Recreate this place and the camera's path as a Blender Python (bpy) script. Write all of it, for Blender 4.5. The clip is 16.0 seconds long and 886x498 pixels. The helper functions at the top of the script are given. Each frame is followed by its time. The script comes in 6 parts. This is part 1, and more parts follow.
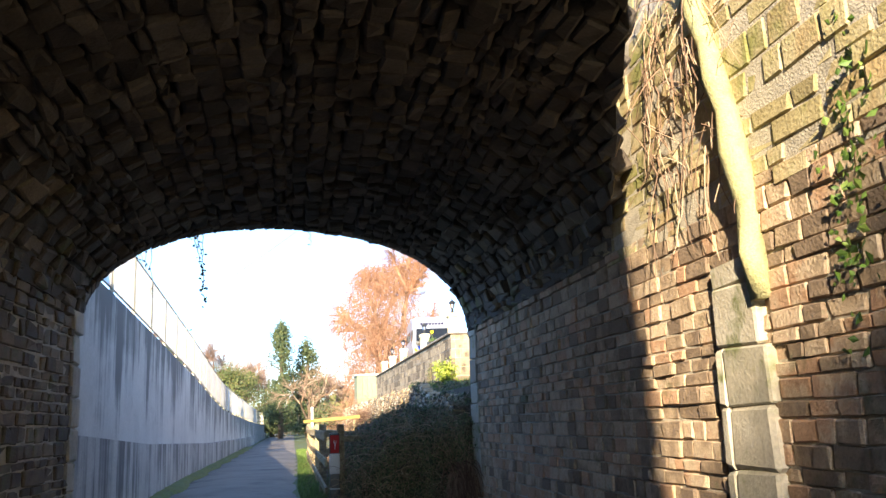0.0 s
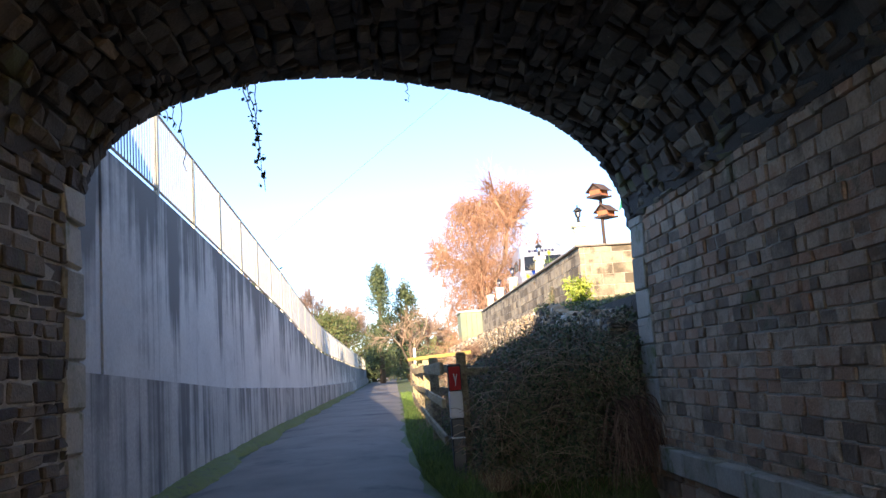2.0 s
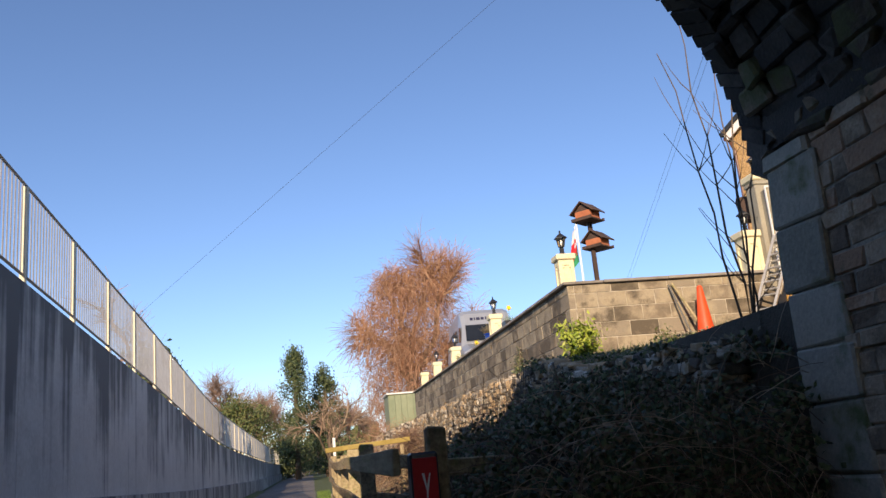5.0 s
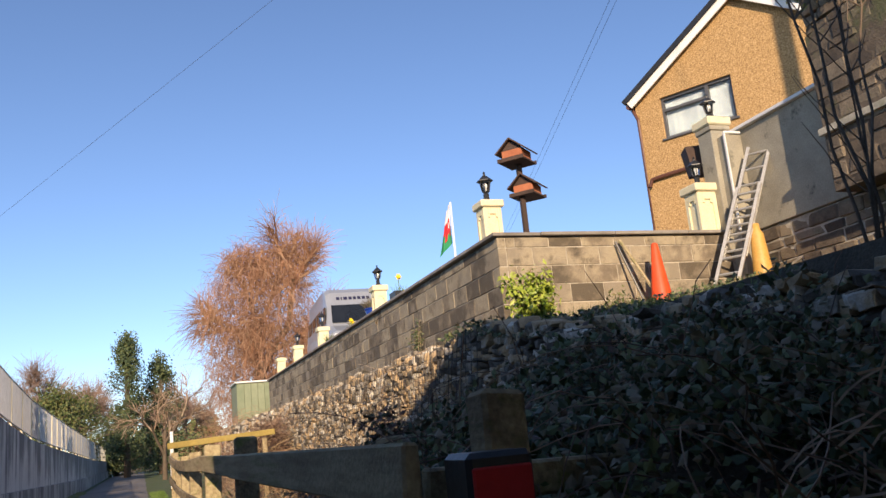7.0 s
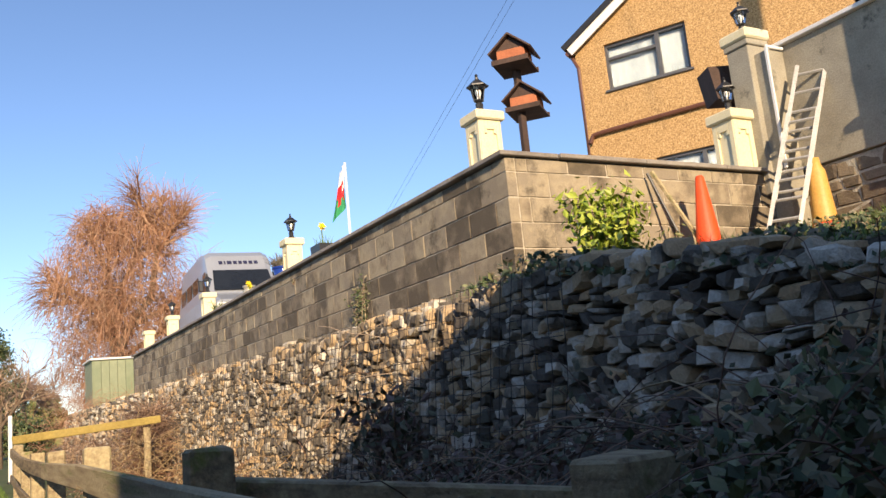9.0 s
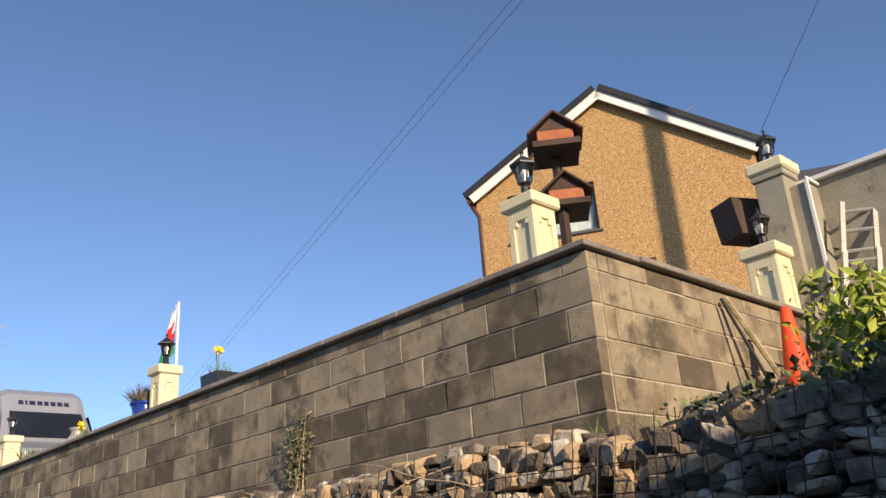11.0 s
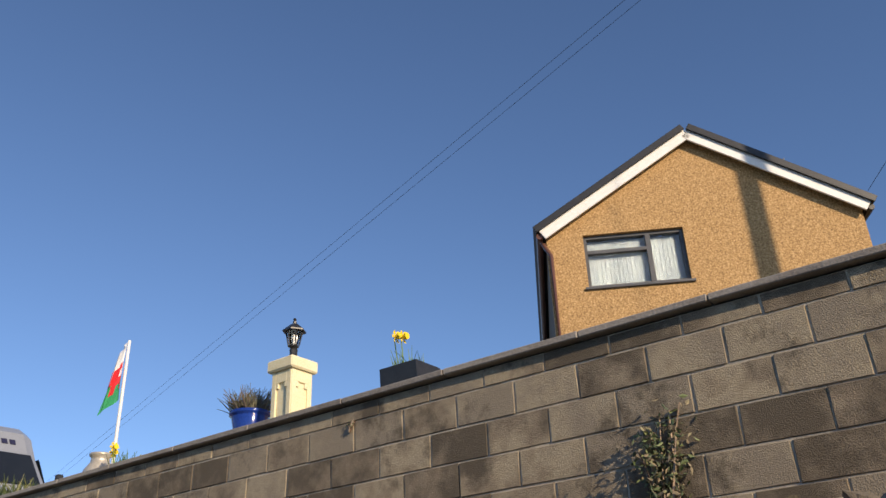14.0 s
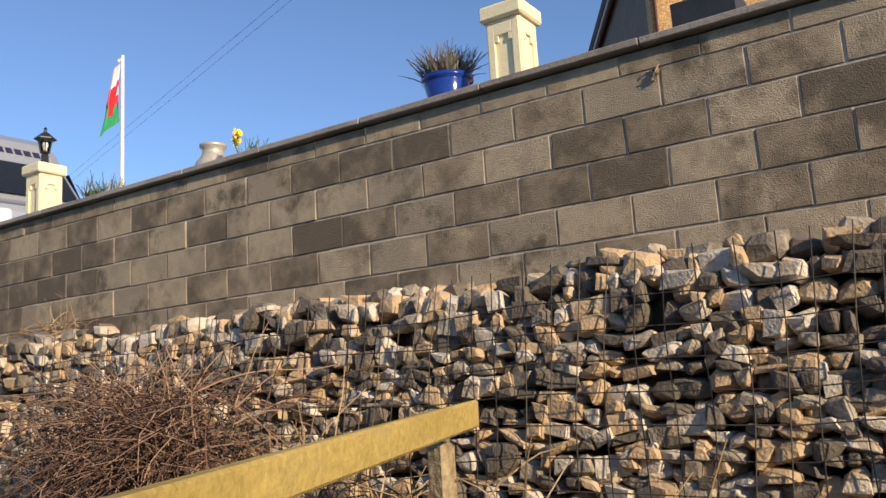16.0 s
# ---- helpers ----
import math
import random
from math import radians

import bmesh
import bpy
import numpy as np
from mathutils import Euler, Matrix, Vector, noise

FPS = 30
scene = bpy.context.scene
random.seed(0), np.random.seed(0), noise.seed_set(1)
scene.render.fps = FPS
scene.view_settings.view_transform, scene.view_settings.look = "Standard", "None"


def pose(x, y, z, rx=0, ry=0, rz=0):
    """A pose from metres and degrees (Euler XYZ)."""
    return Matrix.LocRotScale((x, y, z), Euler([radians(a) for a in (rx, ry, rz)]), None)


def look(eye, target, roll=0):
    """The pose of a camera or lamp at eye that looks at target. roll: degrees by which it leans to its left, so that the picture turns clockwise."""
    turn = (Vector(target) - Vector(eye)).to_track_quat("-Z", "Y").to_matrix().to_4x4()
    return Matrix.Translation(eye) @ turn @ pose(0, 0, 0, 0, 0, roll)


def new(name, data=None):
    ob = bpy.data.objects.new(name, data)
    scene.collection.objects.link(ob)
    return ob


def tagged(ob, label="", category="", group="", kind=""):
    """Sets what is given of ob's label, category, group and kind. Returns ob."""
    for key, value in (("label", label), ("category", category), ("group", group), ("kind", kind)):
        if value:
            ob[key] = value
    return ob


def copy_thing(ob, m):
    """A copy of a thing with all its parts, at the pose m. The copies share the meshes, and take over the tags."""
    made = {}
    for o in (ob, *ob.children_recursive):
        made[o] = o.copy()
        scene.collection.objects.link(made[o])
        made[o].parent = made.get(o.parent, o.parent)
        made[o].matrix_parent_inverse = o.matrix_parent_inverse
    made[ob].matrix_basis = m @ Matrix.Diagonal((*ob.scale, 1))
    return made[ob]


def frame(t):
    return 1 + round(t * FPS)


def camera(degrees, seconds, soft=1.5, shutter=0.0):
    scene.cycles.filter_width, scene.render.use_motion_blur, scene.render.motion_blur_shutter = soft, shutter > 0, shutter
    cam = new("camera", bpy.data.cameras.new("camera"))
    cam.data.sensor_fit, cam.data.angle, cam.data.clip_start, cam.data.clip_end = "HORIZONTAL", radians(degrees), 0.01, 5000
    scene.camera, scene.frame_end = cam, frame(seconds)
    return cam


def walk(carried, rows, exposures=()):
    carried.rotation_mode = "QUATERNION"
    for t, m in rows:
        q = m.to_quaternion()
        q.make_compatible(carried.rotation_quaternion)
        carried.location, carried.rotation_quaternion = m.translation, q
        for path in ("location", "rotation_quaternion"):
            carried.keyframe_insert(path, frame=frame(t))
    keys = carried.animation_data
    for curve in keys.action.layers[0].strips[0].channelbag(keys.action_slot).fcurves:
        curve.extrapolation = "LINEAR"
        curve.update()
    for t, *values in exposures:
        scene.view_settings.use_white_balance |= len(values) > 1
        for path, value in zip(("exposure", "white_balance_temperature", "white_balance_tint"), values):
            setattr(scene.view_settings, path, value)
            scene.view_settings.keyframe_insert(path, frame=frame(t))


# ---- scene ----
cam = camera(55.4, 16.0)
PATH = [
    (0, (0.097, 0.0, 1.557), (0.452, 1.927, 1.954), -2.3),
    (0.5, (-0.061, 0.978, 1.516), (0.044, 2.933, 1.927), -0.6),
    (1, (-0.092, 1.96, 1.419), (0.068, 3.948, 1.563), -1.6),
    (1.5, (-0.1, 2.821, 1.392), (0.016, 4.814, 1.518), -1.5),
    (2, (0.052, 3.729, 1.38), (0.188, 5.705, 1.66), -4.1),
    (2.5, (0.119, 4.672, 1.371), (0.269, 6.638, 1.711), -5.2),
    (3, (0.198, 5.617, 1.364), (0.382, 7.57, 1.756), -5.0),
    (3.5, (0.185, 6.546, 1.388), (0.428, 8.468, 1.886), -2.1),
    (4, (0.229, 7.456, 1.381), (0.556, 9.367, 1.873), -4.9),
    (4.2, (0.208, 7.775, 1.376), (0.531, 9.691, 1.849), -5.5),
    (6.3, (0.107, 10.81, 1.453), (0.593, 12.689, 1.935), -1.5),
    (6.5, (0.08, 11.134, 1.428), (0.625, 12.998, 1.906), -1.1),
    (7, (0.053, 11.929, 1.468), (0.735, 13.76, 1.893), -5.5),
    (7.5, (0.022, 12.657, 1.501), (0.797, 14.466, 1.86), -7.0),
    (8, (0.013, 13.486, 1.556), (0.933, 15.238, 1.849), -5.4),
    (8.5, (-0.005, 14.24, 1.601), (0.898, 16.019, 1.736), -4.8),
    (9, (0.025, 14.989, 1.652), (1.003, 16.698, 2.003), -5.6),
    (9.2, (-0.108, 15.226, 1.664), (0.937, 16.889, 2.045), -5.8),
    (11.3, (-0.205, 18.24, 1.81), (1.15, 19.52, 2.534), -4.1),
    (11.5, (-0.223, 18.496, 1.784), (1.17, 19.761, 2.463), -3.8),
    (12, (-0.189, 19.213, 1.799), (1.256, 20.456, 2.403), -5.6),
    (12.5, (-0.231, 19.913, 1.809), (1.232, 21.088, 2.499), -4.8),
    (13, (-0.254, 20.663, 1.846), (1.234, 21.719, 2.665), -4.6),
    (13.5, (-0.311, 21.404, 1.869), (1.196, 22.319, 2.813), -1.8),
    (14, (-0.406, 22.135, 1.843), (1.03, 23.192, 2.748), -2.4),
    (14.5, (-0.425, 22.848, 1.831), (1.064, 23.899, 2.655), -0.8),
    (14.9, (-0.404, 23.426, 1.885), (1.103, 24.519, 2.616), -2.0),
    (15, (-0.44, 23.563, 1.858), (1.074, 24.665, 2.559), -2.2),
    (15.5, (-0.405, 24.282, 1.835), (1.144, 25.445, 2.331), -1.3),
    (16, (-0.334, 24.887, 1.844), (1.316, 25.967, 2.177), -3.4),
]
EXPOSURES = [(0, 1.7, 6600, 10), (0.5, 2.2, 6650, 12), (1.0, 2.45, 7200, 17), (1.5, 2.3, 7200, 17), (2.0, 1.5, 6750, 16), (2.5, 0.9, 6550, 16), (3.0, 0.57, 6500, 15), (3.5, 0.32, 6800, 16), (4.0, 0.12, 6800, 17), (7.0, 0.17, 6850, 17), (8.0, 0.27, 7050, 16), (8.5, 0.47, 7100, 15), (9.0, 0.4, 7100, 15), (11.5, 0.02, 6800, 15), (12.0, 0.2, 6780, 14), (13.5, -0.03, 6600, 14), (14.5, -0.18, 6620, 14), (16.0, 0.14, 6680, 14)]
walk(cam, [(t, look(eye, target, roll)) for t, eye, target, roll in PATH], EXPOSURES)

# ---- light ----
SUN_DIR = Vector((0.30, 0.90, -0.36)).normalized()
sun_elev = math.asin(-SUN_DIR.z)
sun_azim = math.atan2(-SUN_DIR.x, -SUN_DIR.y)
world = bpy.data.worlds.new("sky")
scene.world = world
world.use_nodes = True
wn = world.node_tree.nodes
sky = wn.new("ShaderNodeTexSky")
sky.sky_type, sky.sun_disc = "NISHITA", False
sky.sun_elevation, sky.sun_rotation = sun_elev, sun_azim
sky.air_density, sky.dust_density, sky.ozone_density = 1.0, 0.8, 4.0
sky.altitude = 1800
wn["Background"].inputs["Strength"].default_value = 0.17
world.node_tree.links.new(sky.outputs[0], wn["Background"].inputs["Color"])
sun = new("sun", bpy.data.lights.new("sun", "SUN"))
sun.data.energy, sun.data.angle, sun.data.color = 5.4, radians(0.6), (1.0, 0.825, 0.585)
sun.matrix_world = look((0, 0, 30), Vector((0, 0, 30)) + SUN_DIR)


# ---- materials ----
def surface(name, cols, scale=6.0, bump=0.3, fine=60.0, rough=0.85, metal=0.0, vary=0.35, stretch=(1, 1, 1),
            moss=None, moss_amount=0.5, moss_scale=3.0, coat=0.0):
    """A procedural surface: broad mottling between cols, piece-to-piece variation, moss or dirt patches, fine relief."""
    m = bpy.data.materials.new(name)
    m.use_nodes = True
    nt, N = m.node_tree, m.node_tree.nodes
    L = nt.links.new
    bsdf = N["Principled BSDF"]
    geo = N.new("ShaderNodeNewGeometry")
    info = N.new("ShaderNodeObjectInfo")
    mp = N.new("ShaderNodeMapping")
    mp.inputs["Scale"].default_value = stretch
    L(geo.outputs["Position"], mp.inputs["Vector"])
    rnd = N.new("ShaderNodeMath"); rnd.operation = "ADD"
    L(info.outputs["Random"], rnd.inputs[0]); L(geo.outputs["Random Per Island"], rnd.inputs[1])
    fr = N.new("ShaderNodeMath"); fr.operation = "FRACT"
    L(rnd.outputs[0], fr.inputs[0])
    n1 = N.new("ShaderNodeTexNoise"); n1.noise_dimensions = "4D"
    n1.inputs["Scale"].default_value, n1.inputs["Detail"].default_value, n1.inputs["Roughness"].default_value = scale, 5, 0.62
    L(mp.outputs[0], n1.inputs["Vector"])
    w = N.new("ShaderNodeMath"); w.operation = "MULTIPLY"; w.inputs[1].default_value = 9.0 * (vary > 0)
    L(fr.outputs[0], w.inputs[0]); L(w.outputs[0], n1.inputs["W"])
    mixf = N.new("ShaderNodeMath"); mixf.operation = "MULTIPLY_ADD"; mixf.inputs[1].default_value = vary; mixf.inputs[2].default_value = -vary / 2
    L(fr.outputs[0], mixf.inputs[0])
    sm = N.new("ShaderNodeMath"); sm.operation = "ADD"
    L(n1.outputs["Fac"], sm.inputs[0]); L(mixf.outputs[0], sm.inputs[1])
    ramp = N.new("ShaderNodeValToRGB")
    el = ramp.color_ramp.elements
    while len(el) < len(cols):
        el.new(0.5)
    for i, c in enumerate(cols):
        el[i].position = 0.28 + 0.44 * i / max(1, len(cols) - 1)
        el[i].color = (*c, 1)
    L(sm.outputs[0], ramp.inputs[0])
    colour = ramp.outputs[0]
    n2 = N.new("ShaderNodeTexNoise")
    n2.inputs["Scale"].default_value, n2.inputs["Detail"].default_value = fine, 4
    L(geo.outputs["Position"], n2.inputs["Vector"])
    grain = N.new("ShaderNodeMix"); grain.data_type = "RGBA"; grain.blend_type = "OVERLAY"; grain.inputs["Factor"].default_value = 0.35
    L(colour, grain.inputs["A"]); L(n2.outputs["Fac"], grain.inputs["B"])
    colour = grain.outputs["Result"]
    if moss:
        n3 = N.new("ShaderNodeTexNoise")
        n3.inputs["Scale"].default_value, n3.inputs["Detail"].default_value, n3.inputs["Roughness"].default_value = moss_scale, 6, 0.7
        L(mp.outputs[0], n3.inputs["Vector"])
        r3 = N.new("ShaderNodeValToRGB")
        r3.color_ramp.elements[0].position, r3.color_ramp.elements[1].position = 0.68 - 0.3 * moss_amount, 0.80 - 0.3 * moss_amount
        L(n3.outputs["Fac"], r3.inputs[0])
        mx = N.new("ShaderNodeMix"); mx.data_type = "RGBA"
        L(r3.outputs[0], mx.inputs["Factor"]); L(colour, mx.inputs["A"]); mx.inputs["B"].default_value = (*moss, 1)
        colour = mx.outputs["Result"]
    L(colour, bsdf.inputs["Base Color"])
    bsdf.inputs["Roughness"].default_value, bsdf.inputs["Metallic"].default_value = rough, metal
    bsdf.inputs["Coat Weight"].default_value = coat
    if bump:
        b = N.new("ShaderNodeBump"); b.inputs["Strength"].default_value = bump; b.inputs["Distance"].default_value = 0.01
        L(n2.outputs["Fac"], b.inputs["Height"]); L(b.outputs[0], bsdf.inputs["Normal"])
    return m


def leaf_material(name, cols, gloss=0.5):
    m = surface(name, cols, scale=2.0, bump=0, rough=gloss, vary=0.9)
    m.node_tree.nodes["Principled BSDF"].inputs["Subsurface Weight"].default_value = 0.0
    return m


M_ASPHALT = surface("asphalt", [(0.149, 0.132, 0.116), (0.209, 0.185, 0.16), (0.259, 0.231, 0.198)], scale=0.9, bump=0.6, fine=140, vary=0, moss=(0.085, 0.08, 0.075), moss_amount=0.4, moss_scale=0.6)
M_SOIL = surface("soil", [(0.05, 0.04, 0.025), (0.09, 0.07, 0.045), (0.06, 0.06, 0.03)], scale=3, bump=0.8, vary=0)
M_GROUND = surface("grassy_ground", [(0.05, 0.07, 0.02), (0.09, 0.12, 0.035), (0.12, 0.1, 0.05)], scale=1.2, bump=0.8, vary=0)
M_MOSS = surface("mossy_verge", [(0.07, 0.08, 0.02), (0.15, 0.17, 0.03), (0.09, 0.08, 0.05)], scale=7, bump=0.9, vary=0)
M_STONE = surface("tunnel_stone", [(0.24, 0.175, 0.122), (0.44, 0.325, 0.218), (0.62, 0.487, 0.345), (0.5, 0.31, 0.195)], scale=5, bump=0.9, fine=45, vary=0.6, moss=(0.12, 0.13, 0.06), moss_amount=0.3, moss_scale=1.6)
M_STONE_PALE = surface("dressed_pale_stone", [(0.36, 0.336, 0.264), (0.504, 0.456, 0.36), (0.552, 0.516, 0.432)], scale=3, bump=0.6, fine=40, vary=0.4, moss=(0.16, 0.18, 0.07), moss_amount=0.45, moss_scale=2.5)
# the vault's deep shade is put into this dark stone colour
M_VAULT = surface("shaded_vault_stone", [(0.038, 0.033, 0.03), (0.066, 0.056, 0.048), (0.11, 0.095, 0.08)], scale=4, bump=0.9, fine=40, vary=0.6, moss=(0.24, 0.23, 0.21), moss_amount=0.1, moss_scale=2.2)
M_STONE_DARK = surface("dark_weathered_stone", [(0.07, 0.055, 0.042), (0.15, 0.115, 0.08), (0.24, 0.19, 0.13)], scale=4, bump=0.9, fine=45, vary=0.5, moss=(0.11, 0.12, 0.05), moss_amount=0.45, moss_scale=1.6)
# mortar darkened to match the shaded vault colour
M_VAULT_MORTAR = surface("dark_vault_mortar", [(0.04, 0.036, 0.032), (0.08, 0.07, 0.06)], scale=5, bump=0.9, vary=0)
M_MORTAR = surface("old_mortar", [(0.288, 0.259, 0.209), (0.517, 0.468, 0.374), (0.230, 0.201, 0.159)], scale=4, bump=0.9, vary=0)


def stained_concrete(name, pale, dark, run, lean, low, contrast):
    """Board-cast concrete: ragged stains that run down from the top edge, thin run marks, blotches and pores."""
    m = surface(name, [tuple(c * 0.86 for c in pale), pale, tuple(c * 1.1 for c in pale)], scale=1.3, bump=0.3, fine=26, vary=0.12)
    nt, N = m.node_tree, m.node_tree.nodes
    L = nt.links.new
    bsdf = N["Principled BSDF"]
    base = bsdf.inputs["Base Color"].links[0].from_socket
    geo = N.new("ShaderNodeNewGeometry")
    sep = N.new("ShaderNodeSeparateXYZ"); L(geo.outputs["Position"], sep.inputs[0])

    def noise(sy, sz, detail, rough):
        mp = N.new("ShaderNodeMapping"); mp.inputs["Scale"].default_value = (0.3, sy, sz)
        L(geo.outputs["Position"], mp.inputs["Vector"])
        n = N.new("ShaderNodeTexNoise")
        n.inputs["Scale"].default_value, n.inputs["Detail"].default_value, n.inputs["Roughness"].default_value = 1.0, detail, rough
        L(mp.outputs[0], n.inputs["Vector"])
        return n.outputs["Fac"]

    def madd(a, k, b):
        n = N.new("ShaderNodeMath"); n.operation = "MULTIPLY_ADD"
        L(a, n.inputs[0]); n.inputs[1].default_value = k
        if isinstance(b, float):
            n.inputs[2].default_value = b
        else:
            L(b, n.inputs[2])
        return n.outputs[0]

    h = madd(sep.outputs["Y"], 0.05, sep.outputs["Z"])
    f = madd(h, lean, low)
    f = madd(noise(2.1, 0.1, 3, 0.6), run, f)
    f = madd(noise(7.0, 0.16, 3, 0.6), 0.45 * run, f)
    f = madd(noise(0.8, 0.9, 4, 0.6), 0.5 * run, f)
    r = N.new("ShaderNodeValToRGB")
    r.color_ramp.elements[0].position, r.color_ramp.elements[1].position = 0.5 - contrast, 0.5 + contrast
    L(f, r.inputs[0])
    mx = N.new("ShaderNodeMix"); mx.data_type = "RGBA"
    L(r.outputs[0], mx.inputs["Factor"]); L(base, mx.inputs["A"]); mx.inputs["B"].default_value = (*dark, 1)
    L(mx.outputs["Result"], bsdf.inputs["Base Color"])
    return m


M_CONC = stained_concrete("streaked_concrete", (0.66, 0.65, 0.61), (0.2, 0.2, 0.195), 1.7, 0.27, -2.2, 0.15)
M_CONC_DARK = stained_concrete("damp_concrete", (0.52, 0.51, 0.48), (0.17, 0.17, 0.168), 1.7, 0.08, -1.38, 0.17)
M_BLOCK = surface("weathered_concrete_block", [(0.125, 0.1, 0.068), (0.25, 0.2, 0.138), (0.41, 0.34, 0.23), (0.3, 0.25, 0.18)], scale=3.4, bump=0.8, fine=150, vary=0.5, moss=(0.115, 0.093, 0.064), moss_amount=0.5, moss_scale=2.4)
M_BLOCK_MORTAR = surface("pale_mortar", [(0.22, 0.18, 0.13), (0.5, 0.44, 0.34), (0.58, 0.52, 0.42)], scale=6, bump=0.6, vary=0)
M_COPING = surface("coping_slab", [(0.2, 0.175, 0.15), (0.36, 0.325, 0.28)], scale=4, bump=0.5, vary=0.3)
M_FLINT = surface("limestone_rubble", [(0.14, 0.118, 0.09), (0.39, 0.34, 0.26), (0.66, 0.6, 0.49), (0.5, 0.36, 0.21)], scale=5, bump=0.8, fine=70, vary=0.95, moss=(0.11, 0.11, 0.07), moss_amount=0.3, moss_scale=2.5)
M_ROUGHCAST = surface("ochre_pebbledash", [(0.13, 0.075, 0.03), (0.42, 0.255, 0.105), (0.68, 0.47, 0.24)], scale=30, bump=1.0, fine=42, vary=0)
M_RENDER = surface("grey_render", [(0.27, 0.245, 0.19), (0.4, 0.365, 0.28)], scale=2.5, bump=0.4, vary=0, moss=(0.1, 0.1, 0.08), moss_amount=0.3)
M_CREAM = surface("cream_masonry_paint", [(0.74, 0.66, 0.42), (0.82, 0.74, 0.5)], scale=3, bump=0.25, vary=0, moss=(0.6, 0.52, 0.34), moss_amount=0.1)
M_WHITE = surface("white_paint", [(0.74, 0.73, 0.7), (0.82, 0.81, 0.78)], scale=4, bump=0.1, rough=0.5, vary=0)
M_BLACK = surface("black_painted_metal", [(0.015, 0.015, 0.016), (0.03, 0.03, 0.03)], scale=8, bump=0.1, rough=0.4, vary=0)
M_WOOD_OLD = surface("mossy_fence_timber", [(0.13, 0.095, 0.055), (0.32, 0.245, 0.14), (0.46, 0.38, 0.22)], scale=5, bump=0.8, fine=50, vary=0.3, stretch=(5, 0.35, 5), moss=(0.17, 0.18, 0.05), moss_amount=0.4, moss_scale=1.3)
M_RAIL = surface("galvanised_railing", [(0.42, 0.42, 0.43), (0.56, 0.56, 0.56)], scale=6, bump=0.05, rough=0.45, metal=0.35, vary=0.1)
M_POST = surface("cream_railing_post", [(0.62, 0.55, 0.38), (0.74, 0.67, 0.48)], scale=6, bump=0.05, rough=0.5, vary=0.1)
M_ROOF = surface("dark_roof_slate", [(0.05, 0.05, 0.055), (0.09, 0.09, 0.095)], scale=5, bump=0.4, vary=0.3)


def glass_material(name, tint=(0.9, 0.95, 1.0)):
    m = bpy.data.materials.new(name)
    m.use_nodes = True
    b = m.node_tree.nodes["Principled BSDF"]
    b.inputs["Base Color"].default_value = (*tint, 1)
    b.inputs["Roughness"].default_value = 0.02
    b.inputs["Transmission Weight"].default_value = 1.0
    b.inputs["IOR"].default_value = 1.45
    return m


M_GLASS = glass_material("window_glass")
M_WATER = surface("dark_ditch_water", [(0.012, 0.012, 0.01), (0.02, 0.018, 0.014)], scale=2, bump=0.06, fine=8, rough=0.06, vary=0)


# ---- mesh tools ----
def mesh_of(name, verts, faces, mat=None, smooth=False):
    me = bpy.data.meshes.new(name)
    me.from_pydata([tuple(v) for v in verts], [], faces)
    if mat:
        me.materials.append(mat)
    if smooth:
        me.polygons.foreach_set("use_smooth", [True] * len(me.polygons))
    me.update()
    return me


def part(name, bm, material, parent=None, label="", smooth=False):
    """One mesh object out of a bmesh, a (verts, faces) pair or mesh data, under parent."""
    if isinstance(bm, tuple):
        me = mesh_of(name, bm[0], bm[1], material, smooth)
    elif isinstance(bm, bpy.types.Mesh):
        me = bm
    else:
        me = bpy.data.meshes.new(name)
        bm.to_mesh(me)
        bm.free()
        me.materials.append(material)
        if smooth:
            me.polygons.foreach_set("use_smooth", [True] * len(me.polygons))
    ob = new(name, me)
    if parent:
        ob.parent = parent
        ob.matrix_parent_inverse = Matrix.Identity(4)
    if label:
        ob["label"] = label
    return ob


def thing(name, at=(0, 0, 0), label="", category="", group="", kind="", turn=0):
    ob = new(name)
    ob.matrix_basis = pose(*at, 0, 0, turn)
    ob.empty_display_size = 0.2
    return tagged(ob, label, category, group, kind)


